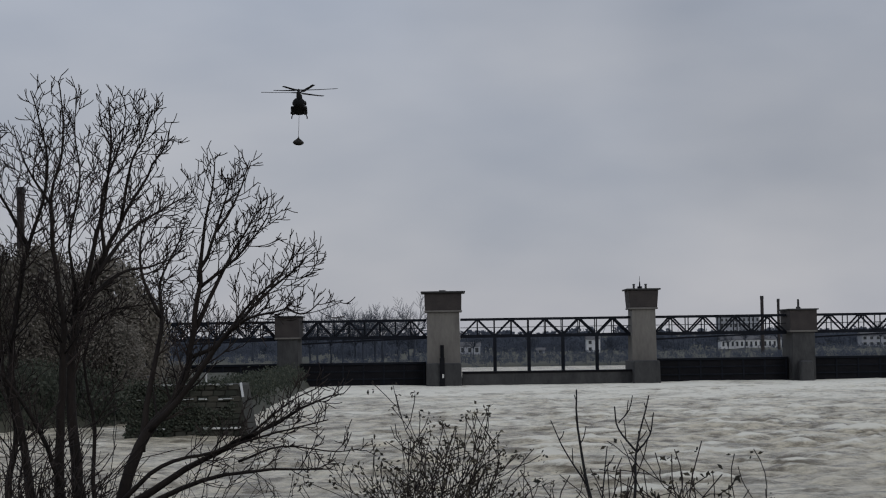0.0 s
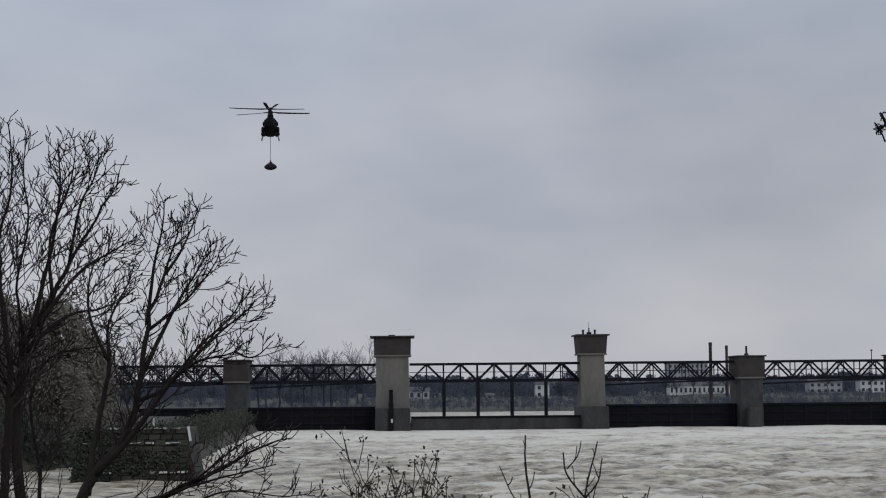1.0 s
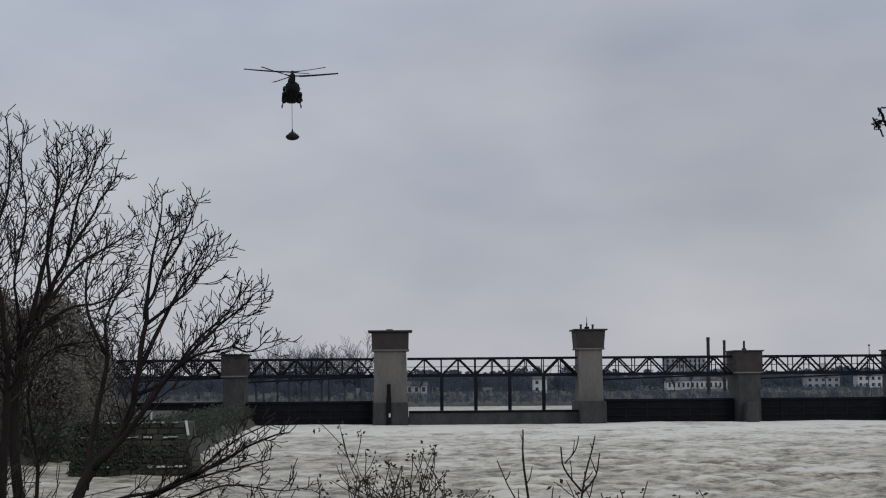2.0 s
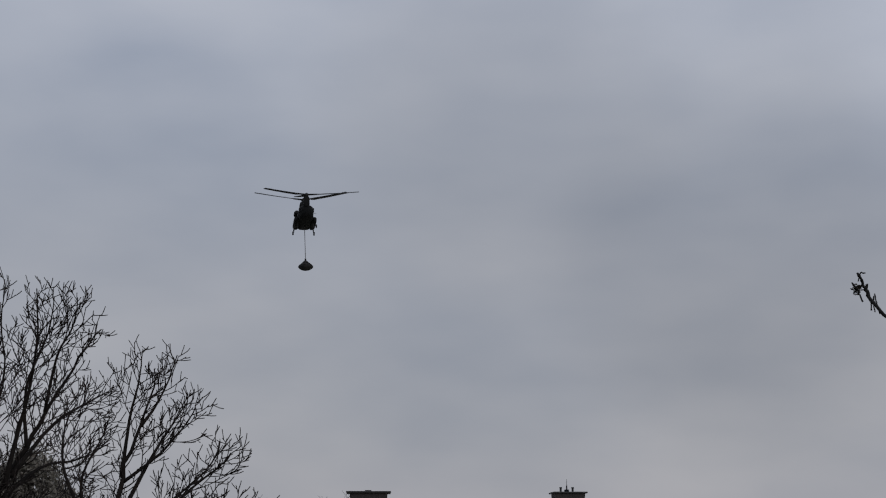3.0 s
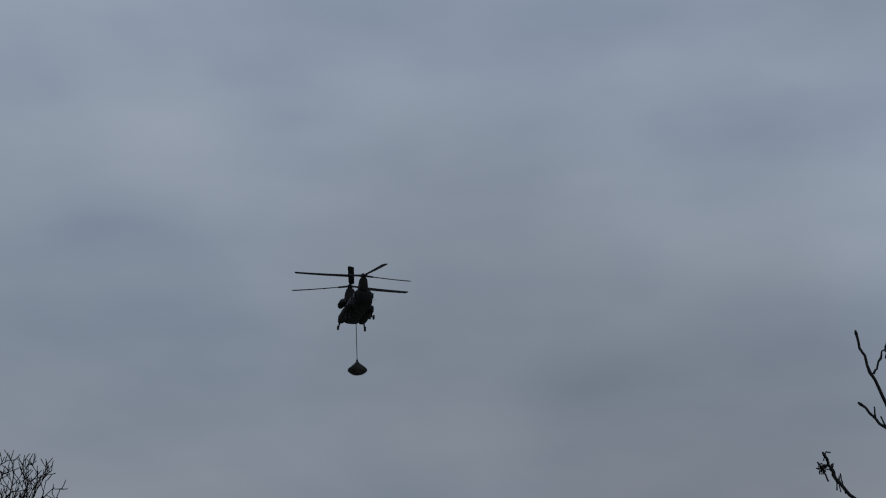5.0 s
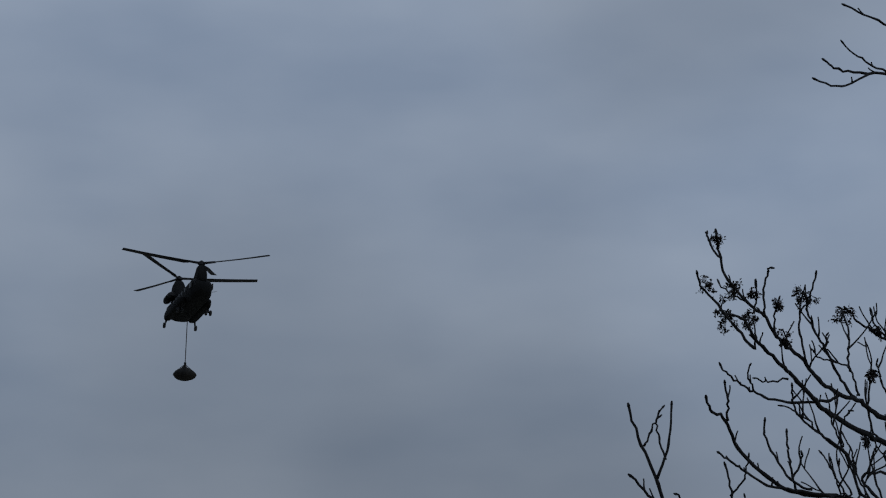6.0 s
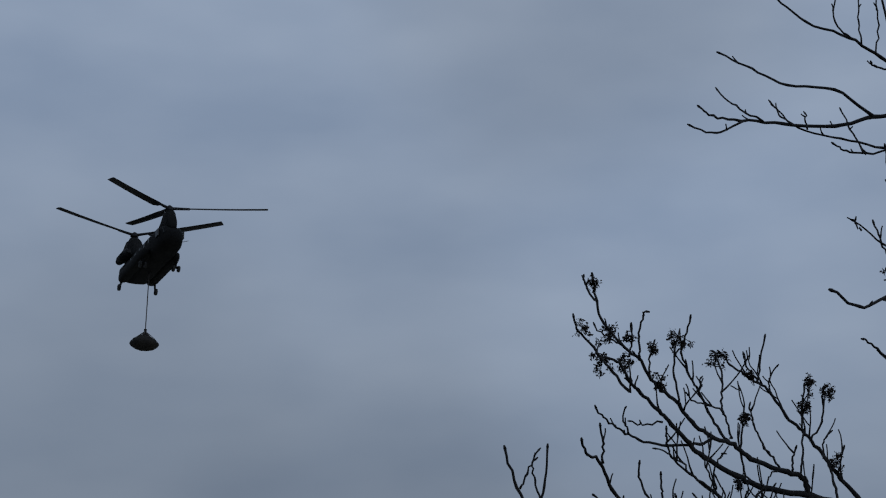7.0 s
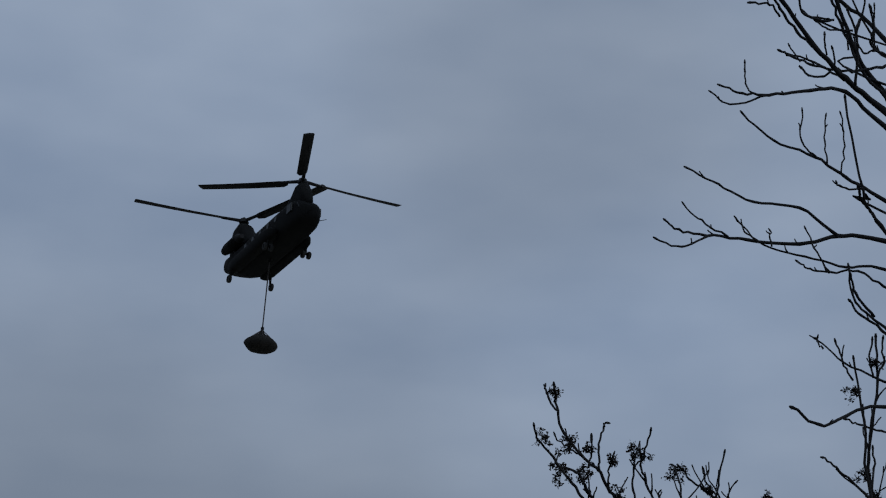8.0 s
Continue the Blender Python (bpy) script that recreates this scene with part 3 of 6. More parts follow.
def truss_span(x0, x1, panels, posts, label):
    """A riveted footbridge span: two Warren sides with verticals, a deck between."""
    t = empty("truss_bridge", pose(x0, 341, 0))
    L = x1 - x0
    w = L / panels
    meshes = {}

    def member(name, key, a, b, wd, dp, at):
        if key not in meshes:
            bm = bmesh.new()
            bar(bm, a, b, wd, dp)
            o = part(name, bm, M_STEEL, t)
            meshes[key] = o.data
        else:
            o = new(name, meshes[key])
            o.parent = t
        o.location = at
        return o
    for y in (-2.1, 2.1):
        member("top_chord", "top", (0, 0, 0), (L, 0, 0), 0.42, 0.42, (0, y, TOP_Z))
        member("bottom_chord", "bot", (0, 0, 0), (L, 0, 0), 0.55, 0.42, (0, y, DECK_Z))
        member("handrail", "hand", (0, 0, 0), (L, 0, 0), 0.09, 0.09, (0, y, TOP_Z - 1.5))
        for k in range(panels):
            member("diagonal", "up", (0, 0, 0), (w / 2, 0, TOP_Z - DECK_Z), 0.3, 0.26, (k * w, y, DECK_Z))
            member("diagonal", "down", (0, 0, TOP_Z - DECK_Z), (w / 2, 0, 0), 0.3, 0.26, (k * w + w / 2, y, DECK_Z))
            member("vertical", "v", (0, 0, 0), (0, 0, TOP_Z - DECK_Z), 0.18, 0.18, (k * w + w / 2, y, DECK_Z))
            if k:
                member("vertical", "v", (0, 0, 0), (0, 0, TOP_Z - DECK_Z), 0.18, 0.18, (k * w, y, DECK_Z))
    for k in range(panels + 1):
        member("cross_beam", "cb", (0, -2.1, 0), (0, 2.1, 0), 0.3, 0.3, (k * w * 0.995 + 0.1, 0, DECK_Z))
        member("wind_brace", "wb", (0, -2.1, 0), (0, 2.1, 0), 0.2, 0.2, (k * w * 0.995 + 0.1, 0, TOP_Z))
    bm = bmesh.new()
    box(bm, 0, L, -1.8, 1.8, DECK_Z + 0.18, DECK_Z + 0.3)
    part("deck", bm, M_STEEL, t, "dark grated walkway")
    if not posts:
        # hanging service beam that dips below the side spans
        bm = bmesh.new()
        bar(bm, (0, -2.4, DECK_Z - 1.0), (L * 0.5, -2.4, DECK_Z - 0.55), 0.3, 0.3)
        bar(bm, (L * 0.5, -2.4, DECK_Z - 0.55), (L, -2.4, DECK_Z - 0.2), 0.3, 0.3)
        part("service_beam", bm, M_STEEL, t)
    else:
        for k in range(1, panels):
            member("guide_post", "gp", (0, 0, 0), (0, 0, DECK_Z - 2.3), 0.62, 0.6, (k * w, -2.1, 2.3))
    return tagged(t, label, "truss bridge", "spans of the bridge")


truss_span(-52.5, -31.0, 4, False, "dark steel truss footbridge span over a side opening")
truss_span(-26.1, -3.3, 4, False, "dark steel truss footbridge span over a side opening")
truss_span(3.0, 34.2, 5, True, "dark steel truss footbridge span with gate guide posts")
truss_span(38.8, 62.7, 4, False, "dark steel truss footbridge span over a side opening")
truss_span(68.0, 92.0, 4, False, "dark steel truss footbridge span over a side opening")


def bridge_mast(x):
    t = empty("mast", pose(x, 341, DECK_Z + 0.3))
    bm = bmesh.new()
    rod(bm, (0, 0, -0.02), (0, 0, 4.7), 0.1, 0.07, 8)
    part("pole", bm, M_STEEL, t)
    bm = bmesh.new()
    box(bm, -0.18, 0.18, -0.18, 0.18, 4.6, 4.85, 0.03)
    part("head", bm, M_STEEL, t)
    return tagged(t, "slim dark steel mast standing on the footbridge", "mast")


bridge_mast(88.8)


def weir_gate(x0, x1, label):
    t = empty("weir_gate", pose(x0, 341, 0))
    L = x1 - x0
    bm = bmesh.new()
    box(bm, 0, L, -1.2, 1.2, -1.0, 3.95, 0.05)
    part("gate_leaf", bm, M_GATE, t, "dark wet steel gate leaf")
    bm = bmesh.new()
    box(bm, 0, L, -1.5, 1.5, 3.95, 4.35, 0.05)
    part("top_flange", bm, M_STEEL, t)
    for z in (1.2, 2.6):
        bm = bmesh.new()
        box(bm, 0, L, -1.4, -1.2, z, z + 0.25, 0.02)
        part("stiffener", bm, M_STEEL, t)
    for k in range(7):
        bm = bmesh.new()
        box(bm, 0.2 + k * (L - 0.7) / 6, 0.5 + k * (L - 0.7) / 6, -1.38, -1.2, -0.9, 3.9, 0.02)
        part("rib", bm, M_STEEL, t)
    return tagged(t, label, "weir gate", "gates of the weir")


weir_gate(-51, -30.6, "closed dark steel weir gate between concrete piers")
weir_gate(-26.5, -3.4, "closed dark steel weir gate between concrete piers")
weir_gate(38.8, 63.1, "closed dark steel weir gate between concrete piers")
weir_gate(67.6, 92.4, "closed dark steel weir gate between concrete piers")
sill = empty("weir_sill", pose(3.1, 337, -1))
bm = bmesh.new()
box(bm, 0, 31.0, -1.5, 1.5, -1, 3.2, 0.08, 0.08)
part("beam", bm, M_CONC_WET, sill, "grey concrete sill wall")
bm = bmesh.new()
box(bm, 0.05, 30.95, -1.7, 1.7, 3.2, 3.5, 0.05)
part("coping", bm, M_GATE, sill, "dark steel coping")
tagged(sill, "low concrete sill wall across the middle opening", "weir sill")


# ---------------------------------------------------------------- the stone guide pier and the left bank
def guide_pier():
    """A battered masonry pier in two tiers, with pale ledges and creeper."""
    t = empty("guide_pier", pose(-21.6, 160, -1.5))
    bm = bmesh.new()
    box(bm, -6.5, 4.6, 0.35, 9.5, 0, 6.0, 0.1, 0.85)
    part("core", bm, M_RUBBLE, t, "dark overgrown masonry core")
    rng = random.Random(5)
    meshes = []
    for k in range(4):
        bm = bmesh.new()
        box(bm, -0.46, 0.46, -0.2, 0.35, -0.23, 0.23, 0.05)
        for v in bm.verts:
            v.co += Vector((rng.gauss(0, 0.02), rng.gauss(0, 0.04), rng.gauss(0, 0.015)))
        me = bpy.data.meshes.new("stone_block")
        bm.to_mesh(me)
        bm.free()
        me.materials.append(M_STONE)
        meshes.append(me)
    for row in range(12):
        z = 0.3 + row * 0.5
        batter = 0.85 * z / 6.0
        x0, x1 = -6.5 + batter, 4.55 - batter
        n = int((x1 - x0) / 0.96)
        for k in range(n):
            o = new("stone_block", meshes[rng.randrange(4)])
            o.parent = t
            o.matrix_basis = pose(x0 + (k + 0.5 + (0.25 if row % 2 else 0)) * (x1 - x0 - 0.3) / n, 0.3 + batter + rng.uniform(-0.05, 0.05), z, rng.uniform(-14, -8), 0, rng.uniform(-2, 2))
        for k in range(8):
            o = new("stone_block", meshes[rng.randrange(4)])
            o.parent = t
            o.matrix_basis = pose(x1 - 0.25, 1.0 + batter + k * 0.98, z, 0, 0, 90)
    # pale ledges, broken where the creeper hangs over them
    for z, runs in ((6.0, ((-4.6, -3.5), (-2.9, -2.2), (-1.4, 3.5))), (4.75, ((-5.2, -4.4), (-1.9, 0.9), (1.9, 3.2))), (2.25, ((-3.4, -2.7), (0.6, 3.9)))):
        k = 0.85 * z / 6.0
        for a, b in runs:
            x = a
            while x < b:
                w = rng.uniform(0.25, 0.8)
                if rng.random() < 0.88:
                    bm = bmesh.new()
                    box(bm, x, min(x + w, b), k - rng.uniform(0.02, 0.14), k + 0.6, z + rng.uniform(-0.05, 0.04), z + rng.uniform(0.08, 0.15), 0.03)
                    part("ledge_stone", bm, M_LEDGE, t, "pale weathered ledge stone")
                x += w + rng.uniform(0.03, 0.15)
    bm = bmesh.new()
    bar(bm, (4.7 - 0.85 * 6.2 / 6.0, 1.0, 6.2), (4.75 - 0.85 * 5.0 / 6.0, 0.8, 4.95), 0.2, 0.16)
    part("edge_band", bm, M_WHITEWALL, t, "white painted edge band")
    wood, rng = Wood(), random.Random(3)
    for k in range(5200):
        z = rng.uniform(0.9, 6.5)
        x = rng.uniform(-6.2, 3.3)
        if noise.noise(Vector((x * 0.42, z * 0.7, 3.0))) > 0.1 * x - 0.1:
            wood.leaf(Vector((x, 0.05 + rng.uniform(-0.4, 0.1) + 0.85 * z / 6.0, z)), rng.uniform(0.12, 0.34), rng, 0.7)
    tagged(wood.build("creeper", M_BRUSH, t, "dark green creeper"), kind="stuff")
    return tagged(t, "overgrown battered stone guide pier with pale ledges", "stone pier")


guide_pier()


def mooring_post(x, y, z):
    t = empty("mooring_post", pose(x, y, z))
    bm = bmesh.new()
    rod(bm, (0, 0, -0.1), (0, 0, 1.0), 0.09, 0.08, 8)
    part("shaft", bm, M_RAIL, t)
    bm = bmesh.new()
    rod(bm, (0, 0, 1.0), (0, 0, 1.1), 0.12, 0.1, 8)
    part("cap", bm, M_RAIL, t)
    return tagged(t, "white painted post on the stone pier", "post")


mooring_post(-20.9, 162.0, 4.5)


def bank_brush():
    """Brambles and dead stems along the bank and on the narrow island by the weir."""
    rng = random.Random(19)
    w = Wood()
    for k in range(2400):
        if k % 4:
            x, y, h = rng.uniform(-62, -29), rng.uniform(160, 200), rng.uniform(1.5, 4.2)
        else:
            y = rng.uniform(172, 334)
            x, h = -24 - (y - 175) * 0.025 + rng.gauss(0, 1.6), rng.uniform(0.8, 2.6)
        g = float(ground_height(np.array(x), np.array(y)))
        if g < 0:
            continue
        q = Vector((x, y, g - 0.2))
        for j in range(4):
            d = Vector((rng.gauss(0, 0.35), rng.gauss(0, 0.35), 1)) * h
            w.tube([q, q + d * 0.55 + Vector((rng.gauss(0, 0.15), 0, 0)), q + d], [0.05, 0.04, 0.02], 3)
            for m in range(7):
                w.leaf(q + d * rng.uniform(0.1, 1.0) + Vector((rng.gauss(0, 0.35), rng.gauss(0, 0.3), rng.gauss(0, 0.3))), rng.uniform(0.25, 0.6), rng, 0.5)
    return tagged(w.build("bank_brush", M_BRUSH, None, "", False), "tangled dark brush along the river bank", "brush", kind="stuff")


bank_brush()


def evergreen(seed, height, label):
    """An ivy-smothered tree: a rounded, closed mass of small leaves with soft lobes."""
    rng = random.Random(seed)
    t = empty("evergreen_tree")
    w = Wood()
    w.tube([Vector((0, 0, z)) + Vector((rng.gauss(0, 0.15), rng.gauss(0, 0.15), 0)) for z in np.linspace(-0.5, height * 0.9, 7)], list(np.linspace(0.35, 0.06, 7)), 7)
    w.build("trunk", M_BARK, t)
    c = Wood()
    for k in range(150):
        e = rng.uniform(-0.35, 1.0)
        a = rng.uniform(0, math.tau)
        wide = math.sqrt(max(1 - max(e, 0) ** 2, 0)) if e > 0 else 1 - 0.25 * (e / 0.35) ** 2
        rad = height * 0.25 * wide * rng.uniform(0.78, 1.0)
        z = height * (0.52 + 0.44 * e) if e > 0 else height * (0.52 + 1.3 * e)
        q = Vector((math.cos(a) * rad, math.sin(a) * rad, max(z, 0.4)))
        s = rng.uniform(0.55, 1.15)
        for j in range(85):
            c.leaf(q + Vector((rng.gauss(0, s * 0.75), rng.gauss(0, s * 0.75), rng.gauss(0, s * 0.85))), rng.uniform(0.22, 0.5), rng, 0.6)
    for k in range(2200):
        z = height * rng.uniform(0.02, 0.9)
        a = rng.uniform(0, math.tau)
        rad = height * 0.2 * math.sqrt(rng.random())
        c.leaf(Vector((math.cos(a) * rad, math.sin(a) * rad, z)), rng.uniform(0.4, 0.8), rng, 0.7)
    tagged(c.build("crown", M_IVY, t), kind="stuff")
    return tagged(t, label, "tree", "trees of the dark thicket")


ev = [evergreen(11, 15.5, "tall dark ivy-clad tree in a bankside thicket"), evergreen(12, 12.5, "dark ivy-clad tree in a bankside thicket")]
spots = [(-36.5, 200, 1.0), (-40.0, 197, 1.02), (-44.5, 203, 1.03), (-48.5, 199, 1.0), (-52, 205, 1.05), (-33.6, 203, 0.86), (-34.8, 196, 0.62), (-38.0, 194, 0.75), (-42.5, 194, 0.7), (-46.5, 195, 0.72), (-57, 200, 1.0), (-31.0, 215, 0.5)]
for k, (x, y, s) in enumerate(spots):
    src = ev[k % 2]
    m = pose(x, y, float(ground_height(np.array(x), np.array(y))) - 0.2, 0, 0, k * 67)
    if k < 2:
        src.matrix_basis = m
    else:
        copy_thing(src, m).scale = (s, s, s * (1.0 if k % 2 == 0 else 1.24))


def far_tree(seed, height, label, name="bare_tree"):
    rng = random.Random(seed)
    t = empty(name)
    w = Wood()
    top = height * 0.45
    line = [Vector((rng.gauss(0, 0.1), rng.gauss(0, 0.1), z)) for z in np.linspace(-0.6, top, 5)]
    w.tube(line, list(np.linspace(height * 0.022, height * 0.013, 5)), 6)
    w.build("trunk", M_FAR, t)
    c = Wood()
    for k in range(10):
        a = k * 2.4 + rng.uniform(-0.3, 0.3)
        e = rng.uniform(0.5, 1.6)
        twig(c, Vector((0, 0, top * rng.uniform(0.6, 1.0))), Vector((math.cos(a), math.sin(a), e)), height * rng.uniform(0.38, 0.56), height * 0.009, rng, 2, 0.06, 5, rmin=0.04)
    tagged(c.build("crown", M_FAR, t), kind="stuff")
    return tagged(t, label, "tree", "bare trees on the far bank")


ft = [far_tree(21, 18.5, "bare leafless tree on the far bank"), far_tree(22, 19, "bare leafless tree on the far bank"), far_tree(23, 20.5, "bare leafless tree on the far bank")]
spots = [(-39.5, 575, 1.0), (-32, 580, 0.95), (-25.6, 580, 1.1), (-19.6, 585, 1.05), (-9.2, 575, 1.05), (-22.5, 600, 0.9), (-29, 600, 0.85), (-37, 600, 0.85), (-43, 590, 0.8), (-15, 600, 0.75), (-50, 580, 0.8), (-58, 560, 0.95), (-70, 570, 1.0), (-84, 590, 1.1), (-12, 620, 0.7), (10, 640, 0.55), (30, 640, 0.5), (58, 640, 0.5), (75, 660, 0.55), (-63, 420, 0.6), (-70, 380, 0.55), (-56, 300, 0.4), (-48, 280, 0.42), (-43, 300, 0.36), (128, 868, 0.62), (134, 872, 0.5), (141, 866, 0.6), (149, 870, 0.55), (156, 866, 0.6), (163, 872, 0.5), (205, 868, 0.7), (226, 870, 0.65)]
for k, (x, y, s) in enumerate(spots):
    m = pose(x, y, float(ground_height(np.array(float(x)), np.array(float(y)))), 0, 0, k * 51)
    if k < 3:
        ft[k].matrix_basis = m
    else:
        copy_thing(ft[k % 3], m).scale = (s, s, s)


def far_woods():
    """Hedges and woods along the far bank and on the rise behind."""
    rng = random.Random(9)
    w = Wood()
    for y0, n, h, x0, x1 in ((532, 1300, 2.0, -240, 320), (680, 900, 1.6, -260, 340), (780, 700, 1.6, -280, 360), (860, 500, 2.0, -300, 380), (760, 160, 5.5, -300, -20), (960, 620, 7.5, -340, 460), (1300, 620, 12.0, -480, 620)):
        for k in range(n):
            x, y = rng.uniform(x0, x1), y0 + rng.uniform(-50, 50)
            g = float(ground_height(np.array(x), np.array(y)))
            hh = h * (0.55 + 0.6 * (0.5 + 0.5 * noise.noise(Vector((x * 0.012, y0, 0))))) * rng.uniform(0.7, 1.2)
            for j in range(3):
                p = Vector((x + rng.gauss(0, hh * 0.3), y + rng.gauss(0, 3), g - 0.2))
                w.tube([p, p + Vector((rng.gauss(0, 0.1), 0, 0.5)) * hh, p + Vector((rng.gauss(0, 0.2), 0, 1.0)) * hh], [hh * 0.03, hh * 0.025, hh * 0.012], 3)
            for j in range(40 if h < 5 else 80):
                a, e = rng.uniform(0, math.tau), rng.random()
                rr = hh * 0.55 * math.sqrt(1 - e * e) * rng.uniform(0.3, 1.0)
                w.flake(Vector((x + math.cos(a) * rr, y + math.sin(a) * rr, g + hh * (0.05 + 0.95 * e))), hh * rng.uniform(0.05, 0.12), rng)
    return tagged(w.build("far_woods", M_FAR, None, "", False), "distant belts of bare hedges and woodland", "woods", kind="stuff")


far_woods()


def house(x, y, w, d, h, ridge, wall, cols, rows, label, name="house", flat=False):
    g = float(ground_height(np.array(float(x)), np.array(float(y))))
    t = empty(name, pose(x, y, g - 0.3))
    bm = bmesh.new()
    box(bm, -w / 2, w / 2, -d / 2, d / 2, 0, h)
    body = part("wall", bm, wall, t)
    bm = bmesh.new()
    if flat:
        box(bm, -w / 2 - 0.3, w / 2 + 0.3, -d / 2 - 0.3, d / 2 + 0.3, h, h + 0.5, 0.05)
    else:
        a = [bm.verts.new(c) for c in ((-w / 2 - 0.4, -d / 2 - 0.4, h), (w / 2 + 0.4, -d / 2 - 0.4, h), (w / 2 + 0.4, d / 2 + 0.4, h), (-w / 2 - 0.4, d / 2 + 0.4, h), (-w / 2 - 0.4, 0, h + ridge), (w / 2 + 0.4, 0, h + ridge))]
        for f in ((0, 1, 5, 4), (2, 3, 4, 5), (1, 2, 5), (3, 0, 4), (3, 2, 1, 0)):
            bm.faces.new([a[i] for i in f])
    part("roof", bm, M_TILE, t)
    for r in range(rows):
        for c in range(cols):
            ww, wh = w / cols * 0.45, h / rows * 0.5
            cx, cz = -w / 2 + (c + 0.5) * w / cols, (r + 0.5) * h / rows + 0.2
            bm = bmesh.new()
            box(bm, cx - ww / 2, cx + ww / 2, -d / 2 - 0.06, -d / 2 + 0.1, cz - wh / 2, cz + wh / 2)
            win = part("window", bm, M_GLASS, t)
    return tagged(t, label, "house" if name == "house" else "building")


house(71.5, 890, 6.5, 8, 6.5, 2.5, M_WHITEWALL, 2, 2, "white rendered two-storey house on the far bank")
house(147, 890, 29, 10, 4.4, 1.8, M_WHITEWALL, 13, 1, "long white single-storey building with many windows", "riverside_building")
house(208, 890, 16, 9, 5.5, 2.5, M_GREYWALL, 5, 2, "grey rendered house among far trees")
house(232, 895, 12, 9, 6, 3, M_WHITEWALL, 4, 2, "pale house with a slate roof among far trees")
house(250, 895, 14, 9, 6, 3, M_BRICKW, 4, 2, "brown brick house among far trees")
house(178, 1120, 24, 16, 17.5, 0, M_GREYWALL, 9, 5, "large grey flat-roofed block behind the weir", "apartment_block", True)
house(46, 885, 4, 5, 2.2, 1.0, M_GREYWALL, 1, 1, "small grey hut on the far bank", "hut")
house(12, 880, 10, 8, 4.2, 2, M_GREYWALL, 3, 1, "low grey house on the far bank")


def chimney(x, y, z1, r, label):
    t = empty("factory_chimney", pose(x, y, 1.0))
    bm = bmesh.new()
    rod(bm, (0, 0, 0), (0, 0, z1), r * 1.15, r, 16)
    part("stack", bm, M_CAP, t)
    bm = bmesh.new()
    rod(bm, (0, 0, z1 - 1), (0, 0, z1 + 0.2), r * 1.12, r * 1.12, 16)
    part("rim", bm, M_ROOF, t)
    return tagged(t, label, "chimney")


chimney(-93.8, 409.4, 42.5, 0.85, "tall dark factory chimney behind the trees")
chimney(118.9, 690, 22.2, 0.6, "slim dark chimney beyond the weir")
chimney(124.8, 689, 21.0, 0.5, "slim dark chimney beyond the weir")


def container(x, y, w, h, mat, label):
    t = empty("site_container", pose(x, y, float(ground_height(np.array(x), np.array(y))) - 0.05))
    bm = bmesh.new()
    box(bm, -w / 2, w / 2, -1.2, 1.2, 0, h, 0.05)
    part("body", bm, mat, t)
    for k in range(6):
        bm = bmesh.new()
        box(bm, -w / 2 + (k + 0.3) * w / 6, -w / 2 + (k + 0.6) * w / 6, -1.27, -1.18, 0.15, h - 0.15)
        part("rib", bm, mat, t)
    return tagged(t, label, "container")


container(-45.0, 275.0, 3.2, 4.6, M_BLUE, "blue site container on the wooded bank")


# ---------------------------------------------------------------- trees and bushes of the near bank
def limbed_tree(name, limbs, seed, label, category, every, length, depth, per, mat, twig_mat, rise=0.12, rmin=0.008, ground=None, group="", trim=0.95, start=0.15):
    rng = random.Random(seed)
    t = empty(name, Matrix.Translation(ground))
    off = Vector(ground)
    crown = Wood()
    for pts, r0, r1 in limbs:
        line = [p - off for p in smooth_line(pts)]
        line = line[:max(4, round(len(line) * trim))]
        n = len(line) - 1
        w = Wood()
        line = [p + Vector((rng.gauss(0, 1), rng.gauss(0, 1), rng.gauss(0, 1))) * r0 * 0.12 for p in line]
        w.tube(line, [(r0 + (r1 - r0) * (i / n) ** 0.75) * (1.2 if r0 > 0.03 else 1.0) for i in range(n + 1)], 8)
        w.build("limb", mat, t)
        if depth > 1:
            hangs = line[-1].z + off.z < 7.6  # the low limbs over the water carry fewer twigs
            branch_out(crown, line, r0, r1, rng, every * (1.4 if hangs else 1.0), length * (0.8 if hangs else 1.0), depth, rise, per, start, rmin)
        else:
            clothe(crown, line, r0, r1, rng, every, length, depth, per, rise, start, rmin=rmin)
    tagged(crown.build("crown", twig_mat, t), kind="stuff")
    return tagged(t, label, category, group)


